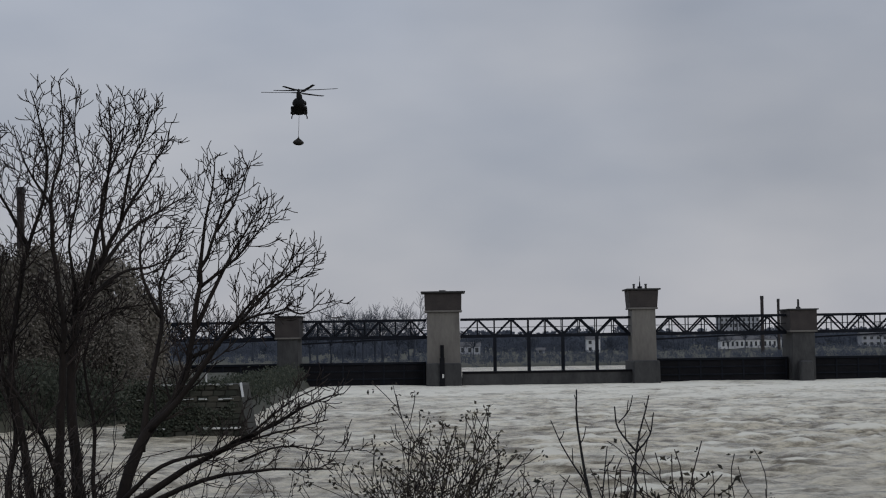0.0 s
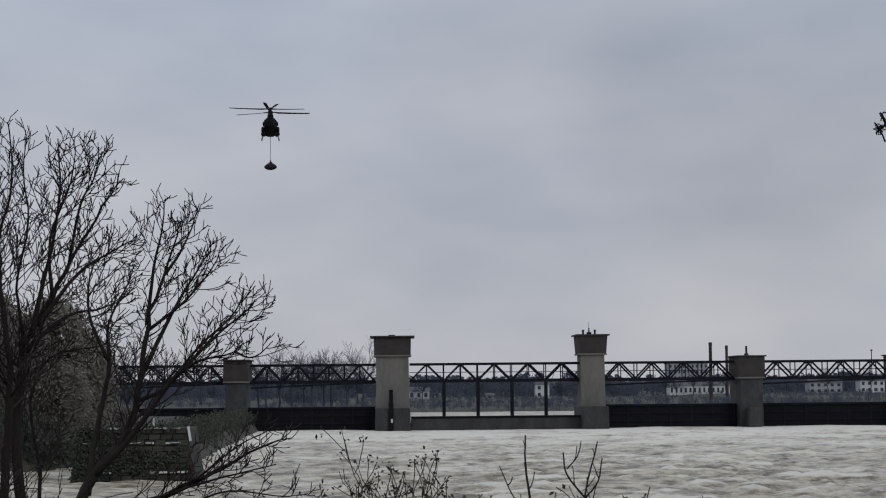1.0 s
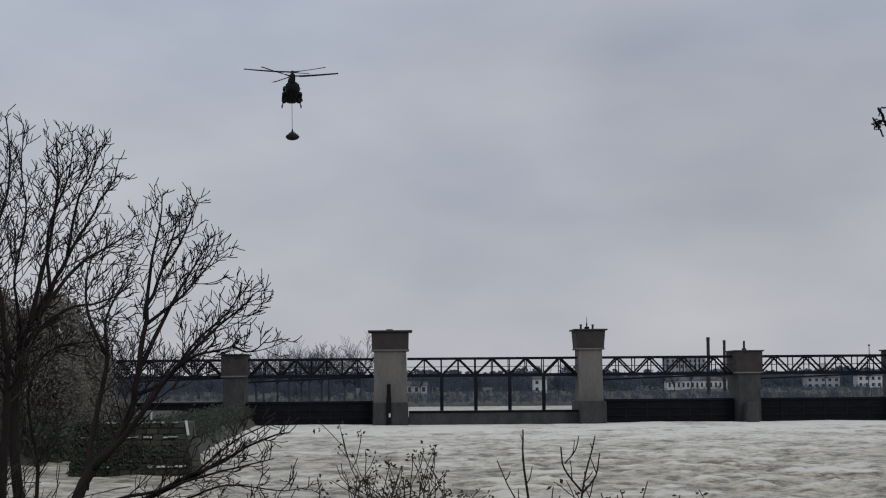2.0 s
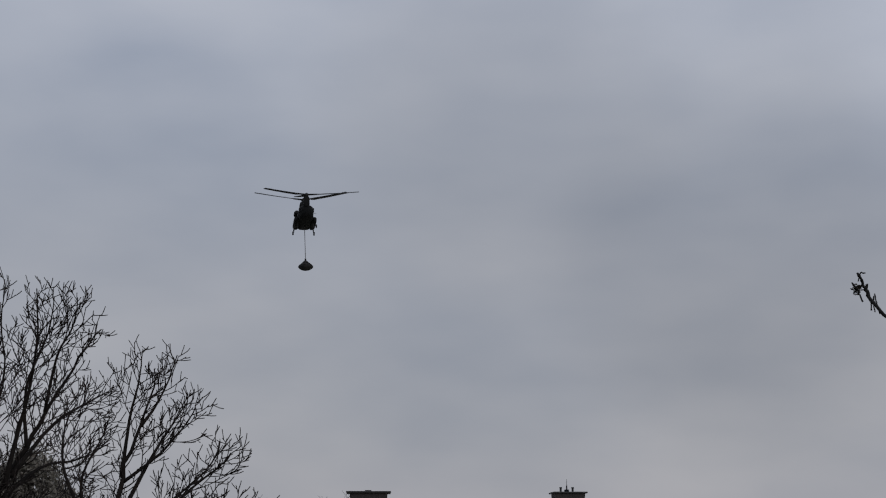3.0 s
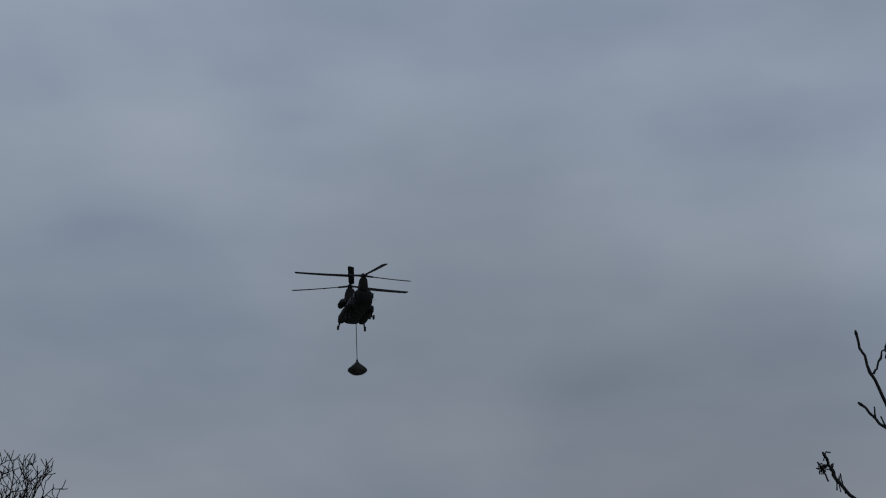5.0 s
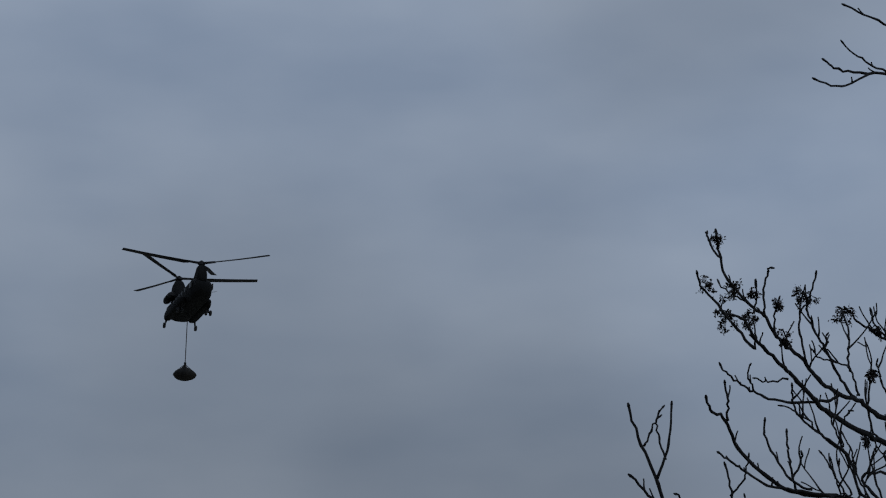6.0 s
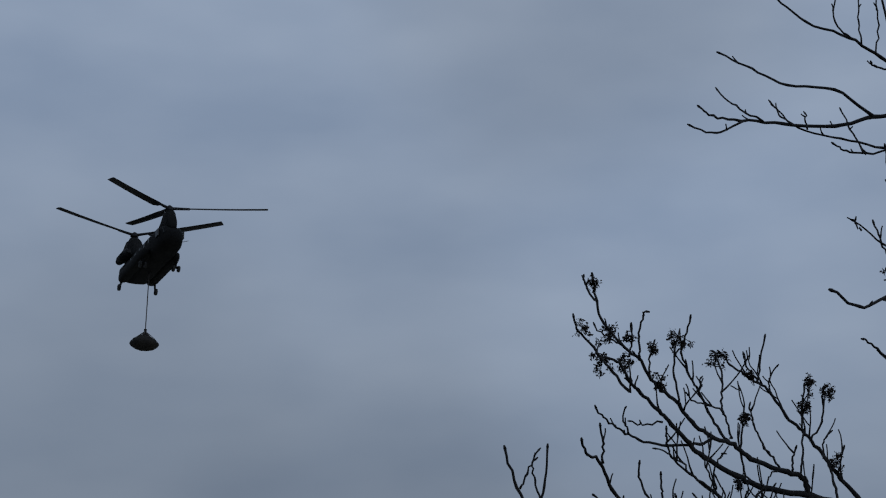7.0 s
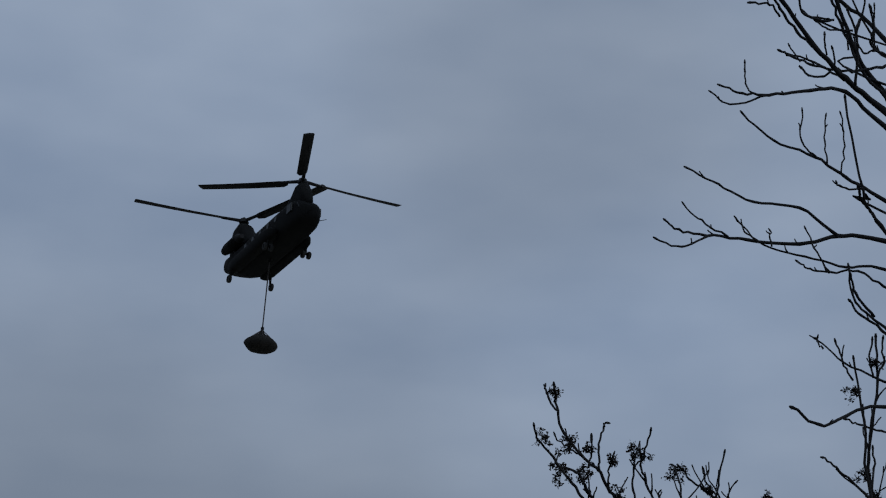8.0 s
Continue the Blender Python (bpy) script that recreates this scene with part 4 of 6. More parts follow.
limbed_tree("bare_tree", [
    ([(-8.62, 44.17, 3.36), (-8.80, 44.26, 4.82), (-8.97, 44.35, 6.57), (-8.93, 44.49, 8.20), (-8.85, 44.63, 9.02), (-8.25, 44.87, 10.25), (-7.73, 45.09, 11.29), (-7.10, 45.32, 12.49), (-6.49, 45.54, 13.46)], 0.150, 0.012),
    ([(-8.60, 44.17, 9.27), (-8.33, 44.09, 10.49), (-8.04, 44.02, 11.70), (-7.91, 43.92, 13.04), (-7.96, 43.78, 14.25)], 0.065, 0.011),
    ([(-9.14, 44.06, 3.38), (-9.18, 43.91, 5.52), (-9.04, 43.79, 7.39), (-9.01, 43.65, 8.73), (-9.17, 43.47, 10.33), (-9.19, 43.32, 11.52), (-8.90, 43.24, 12.85), (-9.01, 43.07, 14.67)], 0.120, 0.011),
    ([(-10.00, 44.90, 3.30), (-10.12, 44.73, 5.22), (-10.44, 44.51, 7.40), (-10.25, 44.40, 9.03), (-9.95, 44.32, 10.52), (-9.53, 44.27, 11.87), (-9.57, 44.12, 13.09), (-9.90, 43.90, 14.50)], 0.110, 0.011),
    ([(-8.46, 44.20, 9.54), (-7.62, 44.86, 10.79), (-6.89, 45.48, 11.38), (-6.33, 46.07, 11.77)], 0.055, 0.011),
    ([(-8.79, 44.13, 8.87), (-7.92, 44.97, 9.77), (-7.08, 45.79, 10.02), (-6.27, 46.58, 10.59)], 0.050, 0.011),
    ([(-7.84, 44.92, 11.08), (-7.59, 44.90, 12.45), (-7.22, 44.89, 13.21), (-7.10, 44.84, 14.10)], 0.040, 0.010),
    ([(-8.86, 44.60, 9.10), (-8.93, 44.30, 10.00), (-8.93, 44.11, 10.63), (-8.66, 44.02, 11.98), (-8.76, 43.87, 13.18), (-8.63, 43.76, 14.25)], 0.040, 0.010),
    ([(-9.97, 44.39, 10.39), (-10.34, 44.14, 11.20), (-10.81, 43.85, 12.26), (-10.90, 43.66, 13.60)], 0.050, 0.010),
    ([(-9.17, 43.42, 10.95), (-9.32, 43.60, 11.43), (-9.84, 43.45, 12.35), (-10.16, 43.12, 13.52)], 0.035, 0.010),
    ([(-8.13, 44.26, 10.22), (-8.22, 44.41, 11.59), (-7.78, 44.66, 12.99), (-7.67, 44.85, 14.18)], 0.045, 0.010),
    ([(-8.78, 43.62, 3.42), (-9.15, 43.21, 5.30), (-9.70, 42.75, 6.64), (-10.36, 42.25, 7.70)], 0.070, 0.030),
    ([(-8.42, 45.22, 3.10), (-8.64, 45.35, 4.74), (-8.62, 45.52, 5.97), (-8.89, 45.64, 7.64), (-8.51, 45.88, 8.75), (-7.51, 46.23, 9.03), (-6.91, 46.49, 9.17)], 0.060, 0.011),
    ([(-10.51, 44.78, 3.32), (-10.58, 44.77, 4.68), (-10.38, 44.81, 6.03), (-10.70, 44.74, 7.68), (-10.76, 44.72, 9.32), (-10.63, 44.76, 10.69)], 0.100, 0.012),
], 31, "large bare many-stemmed tree on the near bank", "tree", 0.18, 1.62, 2, 0.26, M_BARK, M_TWIG, rise=0.1, rmin=0.0102, trim=0.96, start=0.3, ground=(-9.4, 44, 2.2))
limbed_tree("bare_tree", [
    ([(-7.09, 39.37, 3.50), (-6.82, 39.41, 5.04), (-6.40, 39.49, 6.11), (-5.78, 39.58, 6.88), (-5.44, 39.63, 7.90), (-5.26, 39.65, 9.35), (-4.89, 39.70, 10.44), (-4.57, 39.74, 11.54), (-4.52, 39.74, 12.25)], 0.150, 0.011),
    ([(-6.49, 39.47, 5.75), (-6.35, 39.70, 7.06), (-6.11, 39.93, 8.39), (-6.16, 40.13, 9.38), (-5.75, 40.39, 10.37), (-5.40, 40.64, 12.01)], 0.075, 0.010),
    ([(-6.35, 39.49, 6.16), (-5.48, 39.22, 7.06), (-4.66, 38.92, 8.13), (-4.03, 38.59, 8.57), (-3.29, 38.26, 8.75), (-2.55, 37.91, 9.39)], 0.075, 0.010),
    ([(-5.39, 39.64, 8.26), (-4.78, 40.05, 9.60), (-4.26, 40.44, 10.60), (-3.74, 40.83, 11.40)], 0.055, 0.010),
    ([(-5.44, 39.63, 7.75), (-4.88, 39.70, 8.01), (-4.21, 39.78, 8.85), (-3.35, 39.86, 9.70), (-3.16, 39.87, 10.61)], 0.045, 0.010),
    ([(-5.26, 39.65, 9.35), (-5.11, 39.54, 10.56), (-4.90, 39.43, 11.52), (-4.85, 39.30, 12.26)], 0.045, 0.010),
    ([(-4.89, 39.70, 10.44), (-4.45, 39.95, 11.19), (-4.12, 40.19, 12.30)], 0.035, 0.009),
    ([(-3.30, 38.46, 8.75), (-2.88, 38.29, 8.63), (-2.34, 38.13, 9.08)], 0.030, 0.009),
    ([(-6.97, 39.39, 4.45), (-5.48, 39.12, 5.40), (-4.01, 38.79, 6.11), (-2.67, 38.41, 6.81), (-1.60, 37.97, 7.04)], 0.085, 0.010),
    ([(-6.99, 39.38, 4.33), (-5.07, 38.67, 5.19), (-3.11, 37.87, 5.45), (-1.69, 36.96, 5.44)], 0.070, 0.010),
    ([(-5.48, 39.12, 5.40), (-4.36, 38.76, 6.00), (-3.38, 38.35, 6.41), (-2.81, 37.90, 7.06)], 0.045, 0.010),
    ([(-6.12, 39.83, 8.64), (-6.56, 40.00, 9.63), (-6.53, 40.24, 10.62), (-6.14, 40.54, 11.26)], 0.040, 0.010),
    ([(-5.26, 39.65, 9.23), (-4.42, 39.55, 9.88), (-3.82, 39.42, 10.59), (-3.62, 39.23, 11.00)], 0.035, 0.009),
    ([(-4.71, 39.32, 8.13), (-3.79, 39.22, 9.07), (-3.05, 39.08, 9.66), (-2.82, 38.90, 10.01)], 0.035, 0.009),
    ([(-6.84, 39.01, 4.72), (-5.97, 38.82, 5.48), (-4.86, 38.66, 5.77), (-3.76, 38.46, 6.10), (-2.67, 38.23, 6.37), (-1.72, 37.96, 6.62)], 0.050, 0.010),
    ([(-4.13, 38.78, 6.09), (-3.24, 38.56, 6.79), (-2.46, 38.32, 7.16)], 0.030, 0.009),
    ([(-4.34, 38.76, 5.56), (-3.39, 38.45, 5.88), (-2.20, 38.14, 5.77), (-1.37, 37.78, 5.94)], 0.030, 0.009),
], 32, "bare spreading tree leaning over the water", "tree", 0.17, 1.18, 2, 0.24, M_BARK, M_TWIG, rise=0.09, rmin=0.0092, trim=0.865, start=0.32, ground=(-6.9, 39.4, 2.6))


def ash_tree():
    """The ash beside the viewer: a stem out of view with long limbs reaching in, and bunches of dry keys."""
    rng = random.Random(41)
    base = Vector((6.9, 8.2, 6.0))
    t = empty("ash_tree", Matrix.Translation(base))
    w = Wood()
    stem = smooth_line([(6.9, 8.2, 5.6), (6.85, 8.25, 8.0), (6.75, 8.3, 10.5), (6.7, 8.35, 13.0), (6.6, 8.4, 16.0)])
    w.tube([p - base for p in stem], list(np.linspace(0.2, 0.07, len(stem))), 12)
    w.build("trunk", M_ASH, t)
    lower = [
    ([(5.25, 9.09, 9.38), (4.73, 9.28, 9.76), (4.61, 9.24, 9.78), (4.42, 9.24, 9.82), (4.16, 9.27, 9.86), (4.00, 9.25, 9.91), (3.81, 9.24, 10.00), (3.71, 9.19, 10.06), (3.59, 9.14, 10.15), (3.50, 9.09, 10.21), (3.38, 9.04, 10.29), (3.29, 8.98, 10.35), (3.21, 8.92, 10.42), (3.09, 8.88, 10.43)], 0.036, 0.006),
    ([(4.42, 9.25, 9.82), (4.38, 9.21, 9.91), (4.28, 9.21, 9.94), (4.09, 9.25, 10.01), (3.99, 9.24, 10.08), (3.86, 9.24, 10.12), (3.75, 9.24, 10.19), (3.67, 9.22, 10.28), (3.57, 9.21, 10.35), (3.49, 9.19, 10.42), (3.43, 9.17, 10.51), (3.32, 9.15, 10.58), (3.22, 9.14, 10.69), (3.17, 9.11, 10.80), (3.14, 9.07, 10.93)], 0.024, 0.006),
    ([(3.15, 9.07, 10.79), (3.11, 9.08, 10.86), (3.09, 9.09, 10.92)], 0.009, 0.005),
    ([(3.27, 8.92, 10.26), (3.18, 8.90, 10.35), (3.07, 8.88, 10.47), (2.98, 8.86, 10.55), (2.94, 8.82, 10.61)], 0.012, 0.005),
    ([(3.87, 9.27, 10.11), (3.79, 9.23, 10.07), (3.60, 9.22, 10.05), (3.43, 9.21, 10.07), (3.34, 9.16, 10.09), (3.23, 9.12, 10.14), (3.14, 9.07, 10.19)], 0.013, 0.005),
    ([(3.33, 9.11, 10.08), (3.30, 9.09, 10.14), (3.30, 9.07, 10.21)], 0.008, 0.004),
    ([(3.54, 9.14, 10.16), (3.41, 9.14, 10.14), (3.34, 9.11, 10.15)], 0.008, 0.004),
    ([(4.93, 8.93, 9.05), (4.16, 9.15, 9.44), (3.78, 9.15, 9.54), (3.55, 9.08, 9.54), (3.35, 9.00, 9.60), (3.16, 8.90, 9.73), (3.06, 8.78, 9.84), (2.95, 8.66, 9.86), (2.87, 8.53, 9.89)], 0.026, 0.006),
    ([(3.00, 8.59, 9.80), (2.99, 8.54, 9.89), (2.96, 8.50, 9.97)], 0.009, 0.005),
    ([(4.14, 9.10, 9.43), (3.76, 9.11, 9.53), (3.51, 9.04, 9.55), (3.33, 8.95, 9.55), (3.18, 8.85, 9.60), (3.07, 8.73, 9.62), (2.96, 8.61, 9.64)], 0.013, 0.005),
    ([(3.56, 8.92, 9.53), (3.45, 8.93, 9.58), (3.36, 8.94, 9.73), (3.32, 8.93, 9.82), (3.31, 8.90, 9.87)], 0.010, 0.005),
    ([(3.49, 8.94, 9.52), (3.47, 8.94, 9.58), (3.45, 8.93, 9.68), (3.44, 8.92, 9.76), (3.43, 8.91, 9.82)], 0.010, 0.005),
    ([(3.47, 8.95, 9.58), (3.51, 8.94, 9.67), (3.52, 8.93, 9.72)], 0.009, 0.005),
    ([(4.00, 9.27, 10.09), (3.92, 9.26, 10.15), (3.85, 9.25, 10.27), (3.79, 9.22, 10.36), (3.72, 9.20, 10.46), (3.68, 9.18, 10.56), (3.68, 9.13, 10.62), (3.70, 9.08, 10.74)], 0.012, 0.005),
    ([(3.66, 9.20, 10.27), (3.64, 9.19, 10.43), (3.63, 9.17, 10.54), (3.68, 9.14, 10.59)], 0.009, 0.005),
    ([(3.80, 9.25, 10.36), (3.81, 9.24, 10.40), (3.81, 9.24, 10.44)], 0.007, 0.004),
    ([(4.00, 9.28, 10.12), (3.97, 9.24, 10.14), (3.93, 9.22, 10.25), (3.84, 9.21, 10.28), (3.74, 9.21, 10.31), (3.70, 9.18, 10.34)], 0.009, 0.004),
    ([(3.96, 9.29, 10.26), (3.97, 9.34, 10.34), (4.00, 9.38, 10.48), (4.00, 9.44, 10.61), (4.00, 9.49, 10.68)], 0.009, 0.005),
    ([(3.42, 9.13, 10.50), (3.41, 9.12, 10.62), (3.43, 9.09, 10.73), (3.44, 9.07, 10.75)], 0.009, 0.005),
    ([(3.31, 9.01, 10.48), (3.33, 9.01, 10.57), (3.33, 9.00, 10.64)], 0.008, 0.004),
    ([(3.29, 9.07, 10.55), (3.21, 9.02, 10.57), (3.11, 8.98, 10.61)], 0.008, 0.004),
    ([(3.48, 9.16, 10.43), (3.49, 9.16, 10.53), (3.51, 9.15, 10.60)], 0.008, 0.004),
    ([(3.31, 9.01, 10.28), (3.32, 9.01, 10.35), (3.31, 9.01, 10.42)], 0.008, 0.004),
    ([(5.39, 9.36, 9.26), (4.88, 9.58, 9.90), (4.77, 9.58, 10.02), (4.66, 9.58, 10.16), (4.56, 9.57, 10.26), (4.46, 9.56, 10.34), (4.36, 9.55, 10.47), (4.28, 9.54, 10.52), (4.19, 9.52, 10.56), (4.10, 9.50, 10.60), (4.03, 9.48, 10.67)], 0.022, 0.005),
    ([(4.30, 9.58, 10.53), (4.32, 9.57, 10.66), (4.35, 9.56, 10.80)], 0.009, 0.005),
    ([(4.36, 9.55, 10.47), (4.36, 9.55, 10.54), (4.40, 9.53, 10.62)], 0.008, 0.004),
    ([(4.30, 9.58, 10.55), (4.23, 9.56, 10.61), (4.19, 9.52, 10.67)], 0.008, 0.004),
    ([(4.36, 9.22, 9.91), (4.38, 9.21, 10.02), (4.39, 9.21, 10.17), (4.39, 9.21, 10.28), (4.41, 9.20, 10.43)], 0.009, 0.005),
    ([(4.60, 9.55, 10.20), (4.66, 9.52, 10.31), (4.67, 9.52, 10.44), (4.68, 9.51, 10.50)], 0.009, 0.005),
    ([(4.66, 9.52, 10.10), (4.66, 9.52, 10.19), (4.70, 9.50, 10.24)], 0.008, 0.004),
    ([(4.66, 9.35, 9.80), (4.66, 9.41, 9.93), (4.66, 9.47, 10.05), (4.66, 9.52, 10.12)], 0.012, 0.006),
    ([(4.75, 9.48, 9.94), (4.74, 9.48, 10.07), (4.76, 9.47, 10.15)], 0.008, 0.005),
    ([(4.33, 9.24, 9.93), (4.33, 9.23, 10.01), (4.35, 9.23, 10.07)], 0.009, 0.005),
    ([(4.15, 9.32, 9.87), (4.08, 9.32, 9.95), (4.06, 9.30, 10.11), (4.07, 9.27, 10.24), (4.08, 9.24, 10.26)], 0.009, 0.005),
    ([(4.28, 9.26, 9.95), (4.22, 9.25, 10.02), (4.16, 9.24, 10.09), (4.11, 9.22, 10.19)], 0.009, 0.005),
    ([(4.11, 9.22, 10.19), (4.09, 9.23, 10.28), (4.09, 9.23, 10.30)], 0.007, 0.004),
    ([(4.03, 9.15, 9.49), (3.92, 9.14, 9.57), (3.85, 9.12, 9.76), (3.72, 9.12, 9.85), (3.59, 9.12, 9.95), (3.54, 9.08, 10.03), (3.52, 9.04, 10.10)], 0.011, 0.005),
    ([(3.85, 9.12, 9.76), (3.71, 9.13, 9.86), (3.63, 9.10, 9.93), (3.55, 9.08, 9.97), (3.47, 9.06, 10.00)], 0.009, 0.004),
    ([(3.92, 9.20, 9.53), (3.92, 9.17, 9.58), (3.84, 9.18, 9.83), (3.80, 9.17, 9.91), (3.78, 9.15, 9.97)], 0.009, 0.004),
    ([(3.85, 9.17, 9.81), (3.83, 9.16, 9.90), (3.86, 9.13, 9.98), (3.87, 9.11, 10.00)], 0.008, 0.004),
    ([(4.14, 9.10, 9.43), (4.01, 9.21, 9.58), (3.99, 9.25, 9.68), (4.11, 9.25, 9.70), (4.27, 9.22, 9.71), (4.40, 9.20, 9.78)], 0.012, 0.007),
    ([(3.83, 9.13, 9.54), (3.86, 9.12, 9.56), (3.81, 9.14, 9.66), (3.81, 9.14, 9.72)], 0.009, 0.004),
    ([(4.03, 9.15, 9.49), (3.96, 9.16, 9.57), (3.90, 9.16, 9.70), (3.88, 9.14, 9.80), (3.83, 9.13, 9.87)], 0.009, 0.004),
    ([(4.14, 9.21, 9.85), (4.09, 9.20, 9.78), (4.13, 9.14, 9.66), (4.17, 9.09, 9.50)], 0.009, 0.006),
    ([(4.26, 9.16, 9.43), (4.25, 9.20, 9.60), (4.32, 9.20, 9.72), (4.40, 9.20, 9.80)], 0.011, 0.007),
    ([(4.31, 9.13, 9.41), (4.28, 9.26, 9.60), (4.47, 9.28, 9.69), (4.64, 9.31, 9.78)], 0.011, 0.007),
    ([(3.74, 9.06, 9.53), (3.77, 9.01, 9.54), (3.70, 9.00, 9.67), (3.65, 8.99, 9.74)], 0.008, 0.004),
    ([(4.08, 9.13, 9.46), (4.03, 9.15, 9.58), (4.00, 9.17, 9.74), (4.02, 9.16, 9.80)], 0.009, 0.004),
    ([(4.19, 9.08, 9.42), (4.13, 9.11, 9.57), (4.08, 9.13, 9.70), (4.13, 9.11, 9.77), (4.15, 9.10, 9.83)], 0.009, 0.004),
    ([(3.98, 9.17, 9.51), (3.96, 9.18, 9.59), (3.99, 9.17, 9.67), (4.08, 9.13, 9.74), (4.13, 9.11, 9.88), (4.16, 9.10, 9.92)], 0.008, 0.004),
    ([(4.34, 9.12, 9.39), (4.31, 9.13, 9.59), (4.30, 9.14, 9.68), (4.26, 9.16, 9.74), (4.24, 9.17, 9.70)], 0.008, 0.004),
    ([(3.91, 9.09, 9.51), (3.80, 9.11, 9.56), (3.76, 9.08, 9.63), (3.73, 9.06, 9.71)], 0.008, 0.004),
    ([(4.59, 9.11, 9.27), (4.50, 9.16, 9.59), (4.45, 9.18, 9.66), (4.41, 9.20, 9.73), (4.36, 9.22, 9.77)], 0.009, 0.005),
    ([(4.73, 9.15, 9.21), (4.66, 9.21, 9.56), (4.61, 9.26, 9.63), (4.64, 9.28, 9.74), (4.64, 9.31, 9.79)], 0.010, 0.006),
    ([(3.32, 8.80, 9.24), (3.16, 8.80, 9.19), (3.08, 8.78, 9.34), (3.06, 8.73, 9.47), (3.02, 8.69, 9.59)], 0.010, 0.005),
    ([(3.08, 8.78, 9.46), (3.12, 8.71, 9.53), (3.13, 8.65, 9.63)], 0.008, 0.004),
    ([(3.21, 8.84, 9.10), (3.08, 8.80, 9.19), (2.92, 8.78, 9.33), (2.82, 8.73, 9.38), (2.76, 8.67, 9.44)], 0.009, 0.005),
    ([(3.32, 8.80, 9.24), (3.21, 8.80, 9.30), (3.16, 8.78, 9.39), (3.14, 8.75, 9.46)], 0.009, 0.004),
    ([(3.74, 9.06, 9.53), (3.53, 9.03, 9.37), (3.39, 8.98, 9.27), (3.24, 8.93, 9.11), (3.17, 8.85, 8.88)], 0.014, 0.014),
    ([(4.04, 9.04, 9.43), (3.79, 9.04, 9.35), (3.51, 9.04, 9.40), (3.36, 8.99, 9.47)], 0.011, 0.005),
    ([(4.49, 8.94, 9.09), (4.15, 9.02, 9.25), (3.83, 9.08, 9.24), (3.61, 9.08, 9.32), (3.49, 9.05, 9.40)], 0.012, 0.005),
    ([(3.17, 8.85, 8.88), (2.81, 8.89, 9.32), (2.72, 8.84, 9.51), (2.62, 8.79, 9.70), (2.54, 8.74, 9.88)], 0.024, 0.006),
    ([(2.70, 8.79, 9.53), (2.74, 8.73, 9.69), (2.75, 8.68, 9.88)], 0.011, 0.005),
    ([(2.74, 8.78, 9.62), (2.71, 8.79, 9.73), (2.70, 8.80, 9.83), (2.73, 8.79, 9.89)], 0.008, 0.004),
    ([(2.64, 8.81, 9.69), (2.67, 8.80, 9.77), (2.71, 8.79, 9.85)], 0.008, 0.004),
    ([(3.13, 8.65, 8.81), (2.83, 8.68, 9.24), (2.64, 8.67, 9.40), (2.52, 8.64, 9.51)], 0.018, 0.006),
    ([(3.22, 8.62, 8.46), (2.83, 8.71, 8.75), (2.58, 8.75, 8.98), (2.42, 8.75, 9.16), (2.37, 8.72, 9.23), (2.35, 8.69, 9.27)], 0.022, 0.006),
    ]
